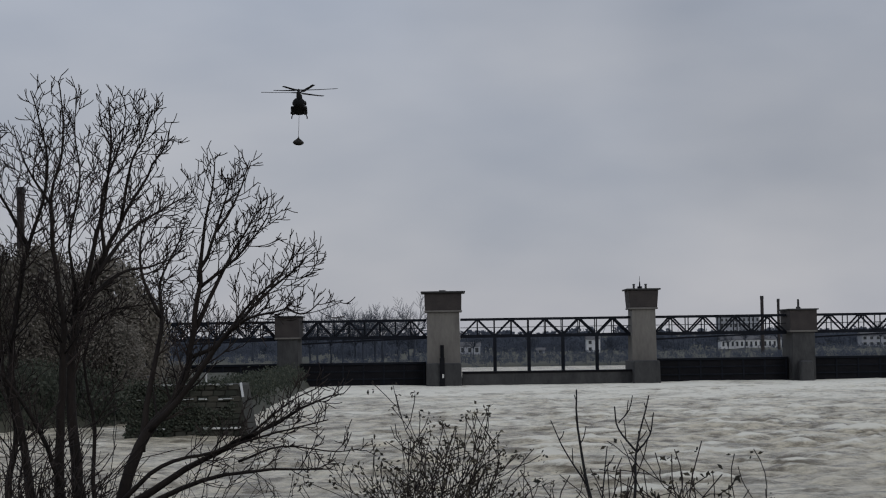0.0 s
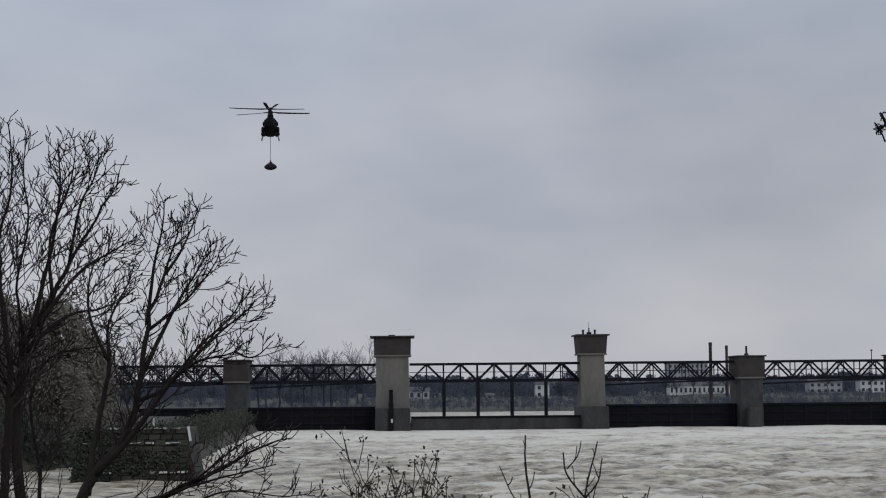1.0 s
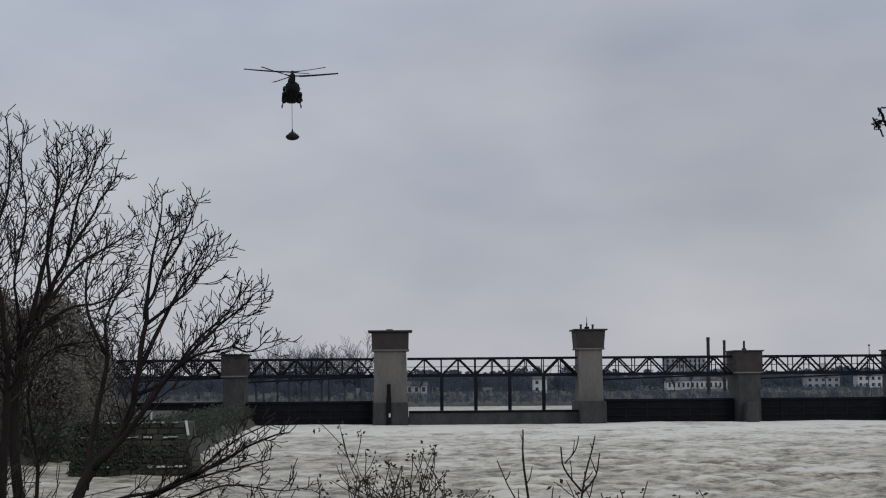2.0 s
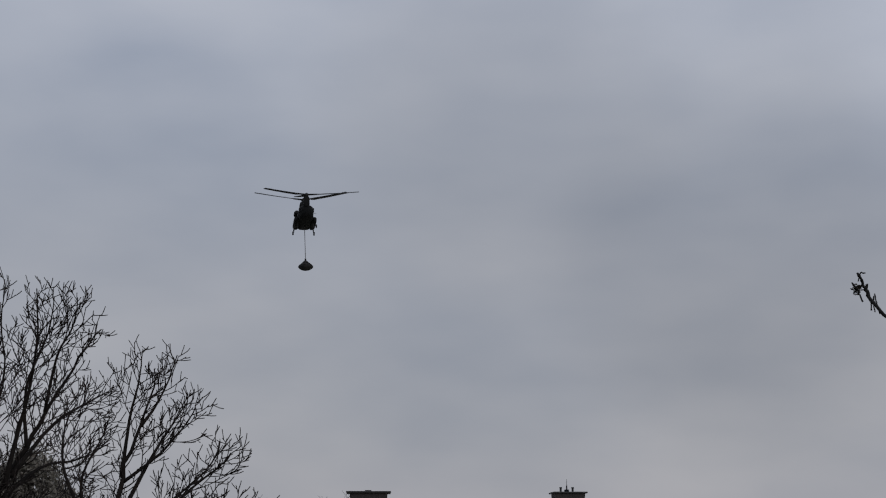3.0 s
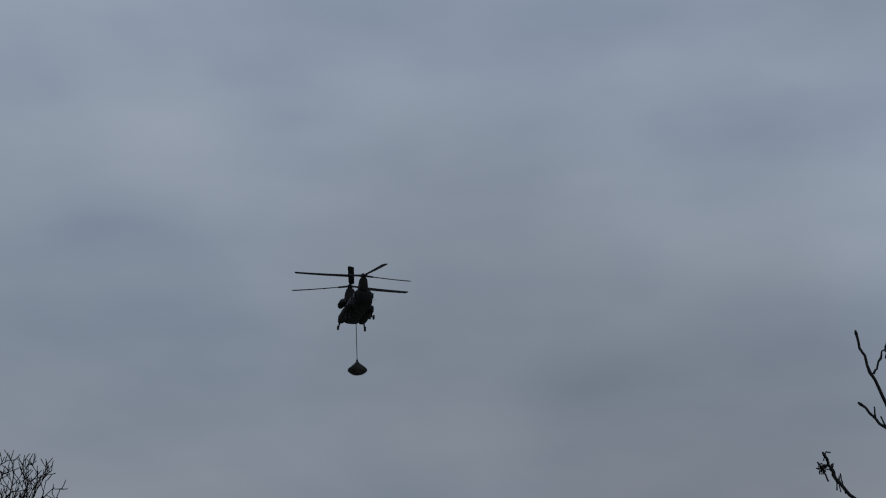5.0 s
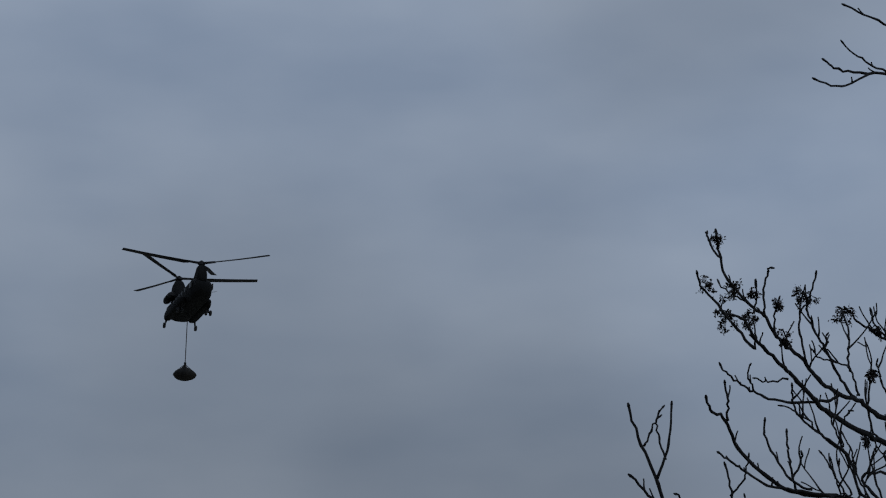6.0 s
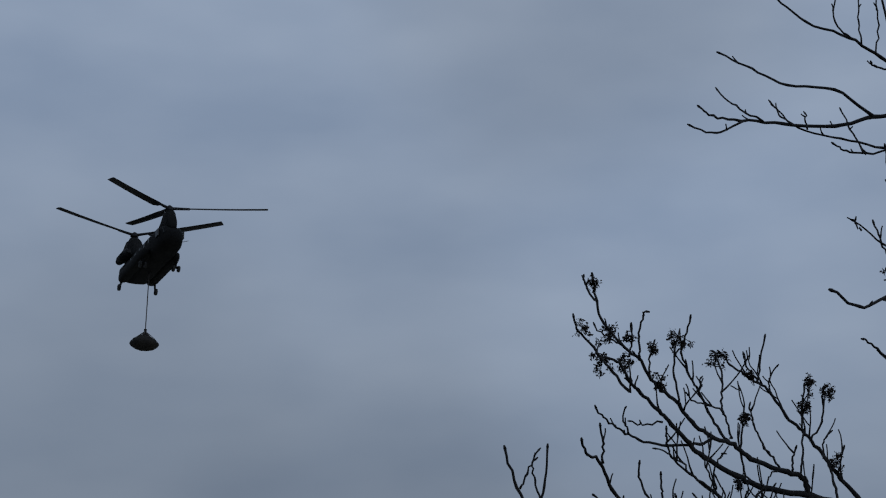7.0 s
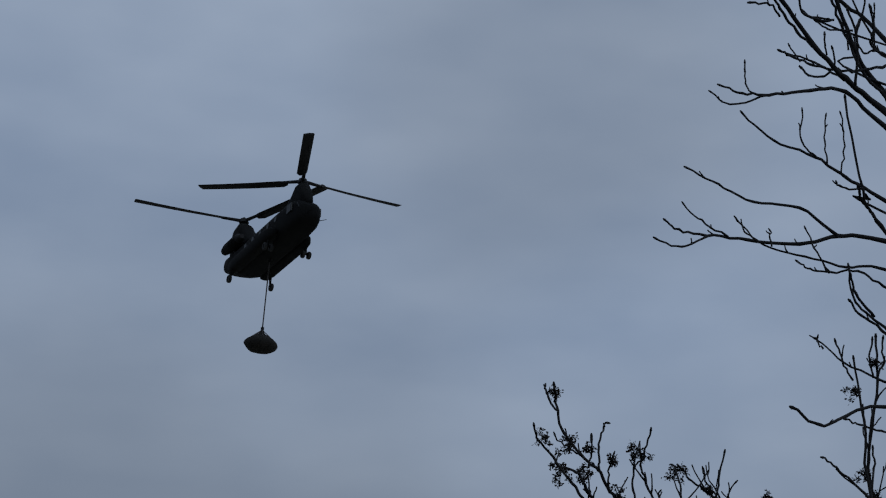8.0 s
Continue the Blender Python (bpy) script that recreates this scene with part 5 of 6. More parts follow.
    upper = [
    ([(5.83, 8.73, 11.68), (5.14, 8.98, 12.00), (4.83, 8.97, 11.99), (4.56, 8.93, 11.89), (4.24, 8.92, 11.87), (3.96, 8.87, 11.84), (3.76, 8.79, 11.81), (3.63, 8.67, 11.81)], 0.026, 0.005),
    ([(3.92, 8.76, 11.79), (3.75, 8.73, 11.69), (3.58, 8.69, 11.70)], 0.009, 0.005),
    ([(4.06, 8.81, 11.83), (3.89, 8.78, 11.88), (3.76, 8.72, 11.93)], 0.009, 0.004),
    ([(4.74, 8.80, 11.92), (4.50, 8.79, 12.05), (4.22, 8.79, 12.05), (3.99, 8.76, 12.11), (3.78, 8.71, 12.16)], 0.014, 0.005),
    ([(5.88, 8.82, 11.58), (5.18, 9.07, 11.87), (4.91, 9.03, 11.83), (4.63, 9.00, 11.85), (4.35, 8.96, 11.87), (4.16, 8.88, 11.96)], 0.017, 0.004),
    ([(5.67, 8.48, 11.71), (4.99, 8.69, 12.13), (4.72, 8.64, 12.21), (4.49, 8.55, 12.27), (4.21, 8.49, 12.30), (3.98, 8.40, 12.39)], 0.022, 0.005),
    ([(4.47, 8.50, 12.24), (4.38, 8.49, 12.32), (4.37, 8.44, 12.48)], 0.008, 0.004),
    ([(4.52, 8.47, 12.20), (4.51, 8.47, 12.33), (4.52, 8.47, 12.49)], 0.007, 0.004),
    ([(4.63, 8.52, 12.17), (4.65, 8.51, 12.34), (4.65, 8.51, 12.55)], 0.007, 0.004),
    ([(5.58, 8.30, 11.84), (4.92, 8.52, 12.50), (4.66, 8.47, 12.66), (4.41, 8.42, 12.61), (4.13, 8.37, 12.51), (3.93, 8.28, 12.45), (3.75, 8.18, 12.42)], 0.026, 0.005),
    ([(4.11, 8.34, 12.50), (3.89, 8.34, 12.40), (3.75, 8.29, 12.43)], 0.009, 0.004),
    ([(3.99, 8.29, 12.46), (3.96, 8.30, 12.52), (3.96, 8.30, 12.64)], 0.007, 0.004),
    ([(5.58, 8.30, 11.91), (4.92, 8.52, 12.61), (4.67, 8.48, 12.75), (4.45, 8.42, 12.89), (4.22, 8.35, 13.11), (4.01, 8.28, 13.25)], 0.034, 0.010),
    ([(5.81, 8.63, 12.13), (5.14, 8.87, 12.92), (4.93, 8.81, 13.13), (4.77, 8.73, 13.41), (4.63, 8.64, 13.64)], 0.028, 0.010),
    ([(5.30, 8.48, 11.40), (4.89, 8.57, 11.91), (4.75, 8.50, 12.08), (4.62, 8.41, 12.59)], 0.015, 0.006),
    ([(5.23, 7.93, 10.61), (4.60, 8.14, 10.72), (4.36, 8.10, 10.63), (4.17, 8.03, 10.54), (3.99, 7.96, 10.60)], 0.015, 0.007),
    ([(5.50, 8.35, 10.74), (4.86, 8.59, 11.01), (4.62, 8.57, 11.08), (4.42, 8.52, 11.18)], 0.014, 0.004),
    ([(4.87, 8.27, 9.66), (4.61, 8.34, 10.28), (4.56, 8.29, 10.68), (4.50, 8.25, 10.99)], 0.018, 0.005),
    ([(5.27, 8.26, 10.70), (4.81, 8.46, 11.26), (4.65, 8.47, 11.40), (4.59, 8.43, 11.58)], 0.015, 0.005),
    ([(5.00, 8.20, 9.80), (4.57, 8.33, 10.30), (4.40, 8.31, 10.41), (4.30, 8.25, 10.45)], 0.012, 0.005),
    ([(5.94, 8.78, 12.50), (5.26, 9.05, 13.40), (5.01, 9.04, 13.57), (4.78, 9.01, 13.71)], 0.026, 0.010),
    ([(4.77, 8.67, 12.85), (4.57, 8.67, 12.93), (4.36, 8.67, 12.97)], 0.011, 0.005),
    ([(5.11, 8.59, 12.95), (4.86, 8.51, 13.09), (4.66, 8.39, 13.29)], 0.013, 0.005),
    ([(4.71, 8.60, 12.83), (4.57, 8.56, 12.92), (4.40, 8.53, 13.03), (4.28, 8.48, 13.13), (4.18, 8.42, 13.19)], 0.014, 0.007),
    ([(4.28, 8.48, 13.08), (4.20, 8.46, 13.13), (4.09, 8.47, 13.13)], 0.009, 0.006),
    ([(5.77, 8.41, 13.20), (5.19, 8.68, 13.06), (5.02, 8.68, 12.98), (4.85, 8.68, 12.92), (4.71, 8.66, 12.90), (4.54, 8.65, 12.90), (4.42, 8.62, 12.91), (4.31, 8.58, 12.92)], 0.016, 0.006),
    ([(5.76, 8.54, 12.27), (5.24, 8.81, 12.71), (5.10, 8.83, 12.89), (5.01, 8.83, 12.96), (4.93, 8.81, 13.08), (4.84, 8.81, 13.29), (4.77, 8.79, 13.45)], 0.016, 0.008),
    ([(4.85, 8.86, 13.29), (4.80, 8.85, 13.34), (4.69, 8.87, 13.34), (4.61, 8.87, 13.39)], 0.009, 0.005),
    ([(5.71, 8.69, 12.72), (5.31, 8.89, 13.07), (5.17, 8.93, 13.22), (5.10, 8.92, 13.28), (5.10, 8.88, 13.37), (5.07, 8.85, 13.47)], 0.013, 0.005),
    ([(5.02, 8.88, 13.01), (5.01, 8.96, 13.19), (5.05, 9.01, 13.40), (5.11, 9.06, 13.51)], 0.010, 0.006),
    ([(5.63, 8.74, 11.39), (5.27, 8.89, 11.61), (5.08, 8.92, 11.70), (4.93, 8.93, 11.77), (4.76, 8.94, 11.75), (4.63, 8.94, 11.75), (4.54, 8.91, 11.77)], 0.013, 0.005),
    ([(4.69, 8.83, 11.69), (4.60, 8.82, 11.84), (4.54, 8.80, 11.94)], 0.008, 0.004),
    ([(4.32, 8.79, 11.79), (4.32, 8.80, 11.85), (4.32, 8.80, 11.89)], 0.007, 0.004),
    ([(4.21, 8.74, 11.79), (4.13, 8.72, 11.83), (4.07, 8.70, 11.89)], 0.008, 0.004),
    ([(5.42, 8.40, 11.00), (5.03, 8.53, 11.14), (4.83, 8.53, 11.28), (4.69, 8.49, 11.33), (4.59, 8.43, 11.39)], 0.014, 0.006),
    ([(4.80, 8.55, 11.35), (4.67, 8.50, 11.46), (4.60, 8.43, 11.53)], 0.012, 0.006),
    ([(4.71, 8.48, 12.08), (4.63, 8.47, 12.06), (4.56, 8.45, 12.07)], 0.008, 0.005),
    ([(5.49, 8.48, 11.62), (5.12, 8.61, 11.68), (4.93, 8.63, 11.92), (4.84, 8.59, 12.00), (4.76, 8.54, 12.04), (4.71, 8.48, 12.09)], 0.012, 0.008),
    ([(4.91, 8.59, 12.01), (4.81, 8.54, 12.05), (4.72, 8.47, 12.08)], 0.009, 0.006),
    ([(4.68, 8.61, 11.00), (4.64, 8.63, 11.11), (4.61, 8.65, 11.23)], 0.008, 0.005),
    ([(4.46, 8.50, 11.12), (4.43, 8.51, 11.16), (4.43, 8.51, 11.18)], 0.007, 0.004),
    ([(5.14, 8.46, 9.65), (4.87, 8.57, 10.00), (4.79, 8.57, 10.17), (4.73, 8.55, 10.37), (4.70, 8.52, 10.54), (4.71, 8.46, 10.76), (4.72, 8.41, 10.94), (4.70, 8.37, 11.18)], 0.020, 0.006),
    ([(4.69, 8.49, 10.35), (4.71, 8.48, 10.49), (4.71, 8.48, 10.59)], 0.009, 0.005),
    ([(5.45, 8.27, 10.69), (4.97, 8.48, 10.70), (4.78, 8.50, 10.70), (4.65, 8.48, 10.71), (4.55, 8.45, 10.72)], 0.010, 0.005),
    ([(4.70, 8.37, 10.95), (4.73, 8.35, 11.04), (4.73, 8.35, 11.16)], 0.008, 0.005),
    ([(4.68, 8.38, 10.95), (4.67, 8.39, 11.04), (4.69, 8.38, 11.16)], 0.008, 0.005),
    ]
    spurs = [
    ([(2.41, 8.89, 9.17), (2.39, 8.89, 9.22), (2.37, 8.89, 9.25)], 0.006, 0.004),
    ([(2.45, 8.89, 9.13), (2.45, 8.88, 9.17), (2.44, 8.88, 9.21)], 0.005, 0.003),
    ([(2.49, 8.88, 9.11), (2.48, 8.88, 9.15), (2.47, 8.88, 9.19)], 0.005, 0.003),
    ([(2.39, 8.89, 9.27), (2.40, 8.88, 9.31), (2.41, 8.87, 9.31)], 0.004, 0.003),
    ([(2.47, 8.89, 9.12), (2.46, 8.88, 9.16), (2.46, 8.88, 9.18)], 0.004, 0.003),
    ([(4.39, 8.07, 12.87), (4.35, 8.10, 12.87), (4.28, 8.12, 12.89), (4.23, 8.13, 12.92), (4.20, 8.10, 12.99)], 0.009, 0.006),
    ([(4.49, 8.05, 12.81), (4.43, 8.08, 12.82), (4.37, 8.11, 12.83), (4.31, 8.12, 12.87)], 0.008, 0.005),
    ([(4.55, 8.17, 12.54), (4.54, 8.11, 12.67), (4.51, 8.05, 12.80), (4.45, 8.02, 12.91)], 0.012, 0.006),
    ([(4.51, 8.05, 12.80), (4.52, 7.99, 12.89), (4.52, 7.94, 12.97)], 0.008, 0.005),
    ([(4.49, 8.11, 12.72), (4.47, 8.08, 12.79), (4.45, 8.05, 12.84)], 0.007, 0.005),
    ([(4.39, 8.17, 12.70), (4.37, 8.15, 12.75), (4.36, 8.13, 12.80)], 0.007, 0.005),
    ([(4.44, 8.18, 12.64), (4.43, 8.16, 12.68), (4.41, 8.14, 12.73)], 0.007, 0.005),
    ([(4.68, 8.03, 12.68), (4.61, 8.05, 12.71), (4.57, 8.08, 12.70), (4.53, 8.07, 12.74)], 0.009, 0.005),
    ([(4.61, 8.05, 12.70), (4.59, 8.00, 12.82), (4.55, 7.96, 12.92)], 0.009, 0.005),
    ([(4.42, 8.20, 12.62), (4.39, 8.23, 12.60), (4.32, 8.26, 12.61), (4.28, 8.26, 12.65)], 0.009, 0.006),
    ([(4.27, 8.25, 12.68), (4.23, 8.24, 12.72), (4.20, 8.24, 12.76)], 0.007, 0.004),
    ([(4.58, 8.00, 12.82), (4.58, 7.97, 12.87), (4.57, 7.94, 12.92)], 0.006, 0.004),
    ]
    buds = Wood()
    for pts, r0, r1 in lower + upper + spurs:
        first = Vector(pts[0])
        spur = (pts, r0, r1) in spurs
        r0 *= 0.7
        if not spur and (first.x > 4.84 or (first.z < 9.25 and first.x > 4)):
            z = min(first.z - 0.8, 14.5)
            pts = [(6.82, 8.27, z)] + pts
        elif not spur and first.z < 9.25:
            pts = [(6.85, 8.23, 7.4), (4.6, 8.6, 8.0)] + pts
        wob = 0.001 if spur else 0.003
        line = [p - base + Vector((rng.gauss(0, wob), rng.gauss(0, wob), rng.gauss(0, wob * 1.3))) for p in smooth_line(pts, 5)]
        n = len(line) - 1
        w = Wood()
        w.tube(line, [(r0 + (r1 - r0) * (i / n) ** 0.7) * (1.18 if i % 5 == 0 else 1.0) for i in range(n + 1)], 8)
        w.build("limb", M_ASH, t)
        # short stout side shoots and knuckles; the low limbs carry more spray
        low = first.z < 10.3
        for k in range(0 if spur else max(1, int(n * (0.12 if low else 0.06)))):
            f = rng.uniform(0.35, 0.9)
            i = min(int(f * n), n - 1)
            way = (line[i + 1] - line[i]).normalized()
            size = rng.uniform(0.07, 0.24) if low and line[i].x + base.x > 3.5 else rng.uniform(0.02, 0.07)
            twig(buds, line[i], way * 0.8 + Vector((rng.gauss(0, 0.6), rng.gauss(0, 0.4), 0.7)), size, 0.006, rng, 1 if size > 0.2 else 0, 0.12, 2, wob=0.16, rmin=0.0036)
        buds.tube([line[-1], line[-1] + (line[-1] - line[-2]).normalized() * 0.02], [r1 * 1.5, r1 * 0.8], 6)
    tagged(buds.build("spray", M_ASH, t), kind="stuff")
    for x, y, z, s in [(3.13, 9.07, 10.9, 0.6), (3.2, 9.0, 10.6, 1.0), (3.13, 8.91, 10.45, 1.2), (3.29, 9.02, 10.46, 1.1), (3.0, 8.85, 10.56, 0.7), (3.65, 9.15, 10.65, 1.25), (4.01, 9.49, 10.66, 1.25), (3.51, 9.1, 10.37, 0.8), (4.07, 9.24, 10.24, 1.0), (4.22, 9.5, 10.55, 0.6), (4.44, 9.24, 10.45, 0.9), (4.7, 9.5, 10.48, 1.05), (4.73, 9.49, 10.09, 0.9), (4.4, 9.2, 10.31, 0.6), (3.5, 9.15, 10.57, 0.5), (4.02, 9.27, 9.87, 0.6), (3.31, 9.01, 10.59, 0.5), (4.33, 9.13, 9.7, 0.7), (4.53, 8.35, 10.85, 0.8), (4.7, 8.37, 11.04, 0.6), (4.62, 8.42, 10.43, 0.6), (4.7, 8.48, 10.34, 0.7), (2.38, 8.89, 9.24, 0.22)]:
        c = Wood()
        q = Vector((x, y, z)) - base
        for k in range(int(2 + 7 * s)):
            d = Vector((rng.gauss(0, 0.027), rng.gauss(0, 0.027), rng.gauss(-0.006, 0.022))) * s
            c.tube([q, q + d * 0.5 + Vector((0, 0, 0.006)), q + d], [0.003, 0.0022, 0.0018], 3)
            for j in range(rng.randint(16, 32)):
                c.leaf(q + d + Vector((rng.gauss(0, 0.008), rng.gauss(0, 0.008), rng.gauss(-0.006, 0.009))), rng.uniform(0.012, 0.023), rng, 0.8)
        tagged(c.build("seed_head", M_KEYS, t, "hanging dry brown seed cluster"), kind="stuff")
    return tagged(t, "bare ash tree with bunches of dry keys", "tree")


ash_tree()

limbed_tree("sapling", [
    ([(1.27, 14.95, 6.37), (1.14, 14.96, 6.82), (1.07, 14.96, 7.28), (1.06, 14.96, 7.60)], 0.018, 0.006),
    ([(1.14, 14.96, 6.82), (0.96, 14.87, 7.10), (0.84, 14.78, 7.36)], 0.008, 0.004),
    ([(1.54, 15.42, 6.31), (1.57, 15.42, 6.78), (1.59, 15.42, 7.11), (1.70, 15.41, 7.53)], 0.018, 0.005),
    ([(1.59, 15.42, 7.06), (1.44, 15.43, 7.25), (1.41, 15.44, 7.44)], 0.010, 0.006),
    ([(1.59, 15.42, 7.06), (1.69, 15.36, 7.20), (1.72, 15.30, 7.39)], 0.009, 0.005),
    ([(1.44, 15.43, 7.30), (1.53, 15.42, 7.41), (1.56, 15.42, 7.53)], 0.006, 0.004),
    ([(1.22, 14.95, 6.37), (1.27, 14.95, 6.87), (1.30, 14.94, 7.14)], 0.008, 0.004),
], 51, "bare upright saplings on the near bank", "sapling", 0.3, 0.2, 0, 0, M_ASH, M_TWIG, 0.2, 0.004, (1.3, 15.1, 4.3), trim=1.0)


def shrub(name, x, y, z0, width, top, stems, leaves, seed, label, lean=0.0, depth=2, per=5, thin=0.005):
    rng = random.Random(seed)
    t = empty(name, pose(x, y, z0))
    tips = []
    for k in range(stems):
        wood = Wood()
        a = rng.uniform(0, math.tau)
        sx = rng.uniform(-1, 1) * width * 0.5
        twig(wood, Vector((sx * 0.35, rng.uniform(-0.3, 0.3), -0.2)), Vector((sx / max(top, 0.5) + lean, rng.gauss(0, 0.25), 1.0)), top * rng.uniform(0.65, 1.08), thin * 4, rng, depth, 0.02, per, tips, 0.24, thin)
        wood.build("stem", M_TWIG, t)
    if leaves:
        lf = Wood()
        for k in range(leaves):
            p = rng.choice(tips) + Vector((rng.gauss(0, 0.03), rng.gauss(0, 0.03), rng.gauss(0, 0.04) - 0.02))
            lf.leaf(p, rng.uniform(0.035, 0.085), rng, 0.55)
        tagged(lf.build("foliage", M_LEAF, t, "few withered leaves"), kind="stuff")
    return tagged(t, label, "shrub", "shrubs of the near bank")


shrub("shrub", 0.1, 25, 4.2, 0.85, 2.5, 13, 2300, 61, "twiggy shrub with a few withered leaves", 0.0, 2, 6, 0.006)
shrub("shrub", 0.6, 24, 4.0, 1.2, 2.1, 12, 500, 62, "low twiggy shrub with a few withered leaves", 0.08)
shrub("shrub", 1.25, 15.4, 4.6, 0.9, 2.4, 12, 450, 63, "low twiggy shrub round the saplings")
shrub("shrub", 2.2, 17.5, 4.4, 0.8, 2.5, 10, 350, 64, "low twiggy shrub with withered leaves", 0.15)
shrub("shrub", -3.2, 33, 3.0, 3.0, 2.8, 3, 100, 65, "tangled bare shrub under the leaning tree", 0.2)
shrub("shrub", -5.6, 37, 2.6, 4.0, 3.2, 3, 0, 66, "tangled bare shrub under the leaning tree", 0.1)
shrub("shrub", -8.6, 42, 2.3, 4.5, 4.8, 4, 0, 67, "tangled bare undergrowth round tree stems", thin=0.009)
shrub("shrub", -9.1, 40.5, 2.3, 3.4, 4.1, 6, 0, 69, "dense bare undergrowth round tree stems", 0.0, 2, 5, 0.01)
shrub("shrub", -9.5, 41.5, 2.3, 2.2, 3.5, 11, 0, 70, "dense bare undergrowth round tree stems", 0.0, 2, 6, 0.012)
shrub("shrub", 3.4, 13.2, 5.0, 0.5, 1.9, 4, 60, 68, "low twiggy shrub with withered leaves")


# ---------------------------------------------------------------- helicopter and its load
FRONT_HUB, AFT_HUB = (0, 5.7, 4.25), (0, -6.2, 5.6)
HOOK = (0, -0.2, 0.05)


def rotor(heli, name, hub, lead):
    r = bmesh.new()
    rod(r, (0, 0, -0.95), (0, 0, 0.1), 0.2, 0.15, 12)
    rod(r, (0, 0, -0.05), (0, 0, 0.3), 0.42, 0.3, 14)
    rod(r, (0, 0, 0.3), (0, 0, 0.42), 0.2, 0.12, 12)
    ob = part(name, r, M_BLADE, heli, "dark rotor head")
    ob.location = hub
    meshes = None
    for k in range(3):
        if meshes is None:
            bm = bmesh.new()
            rod(bm, (0.3, 0, 0.12), (1.9, 0, 0.16), 0.15, 0.12, 8)
            prof = ((-0.22, 0.0), (-0.12, 0.07), (0.15, 0.08), (0.6, 0.0), (0.15, -0.055), (-0.12, -0.05))
            rings = []
            for s, rise, twist, ch in ((1.4, 0.14, 16, 0.6), (1.9, 0.16, 15, 1.0), (4.5, 0.25, 12, 1.0), (6.8, 0.36, 9, 1.0), (9.14, 0.5, 6, 1.0)):
                tw = radians(twist)
                rings.append([bm.verts.new((s, (a * math.cos(tw) + b * math.sin(tw)) * ch * lead, rise + (b * math.cos(tw) - a * math.sin(tw)) * ch)) for a, b in prof])
            for r0, r1 in zip(rings, rings[1:]):
                for j in range(6):
                    bm.faces.new((r0[j], r0[(j + 1) % 6], r1[(j + 1) % 6], r1[j]))
            bm.faces.new(rings[0][::-1])
            bm.faces.new(rings[-1])
            bmesh.ops.recalc_face_normals(bm, faces=bm.faces[:])
            bl = part("blade", bm, M_BLADE, ob)
            meshes = bl.data
        else:
            bl = new("blade", meshes)
            bl.parent = ob
        bl.matrix_basis = pose(0, 0, 0, 0, 0, 120 * k)
    return ob


def wheel(name, parent, x, y, z, r, width):
    bm = bmesh.new()
    n = 16
    prof = ((r * 0.55, -width / 2), (r * 0.92, -width / 2), (r, -width * 0.25), (r, width * 0.25), (r * 0.92, width / 2), (r * 0.55, width / 2))
    rings = [[bm.verts.new((x + b, y + a * math.cos(k * math.tau / n), z + a * math.sin(k * math.tau / n))) for a, b in prof] for k in range(n)]
    for k in range(n):
        for j in range(5):
            bm.faces.new((rings[k][j], rings[(k + 1) % n][j], rings[(k + 1) % n][j + 1], rings[k][j + 1]))
    bmesh.ops.recalc_face_normals(bm, faces=bm.faces[:])
    tyre = part(name, bm, M_RUBBER, parent)
    bm = bmesh.new()
    rod(bm, (x - width * 0.4, y, z), (x + width * 0.4, y, z), r * 0.58, r * 0.58, 12)
    part("rim", bm, M_OLIVE, tyre)
    return tyre


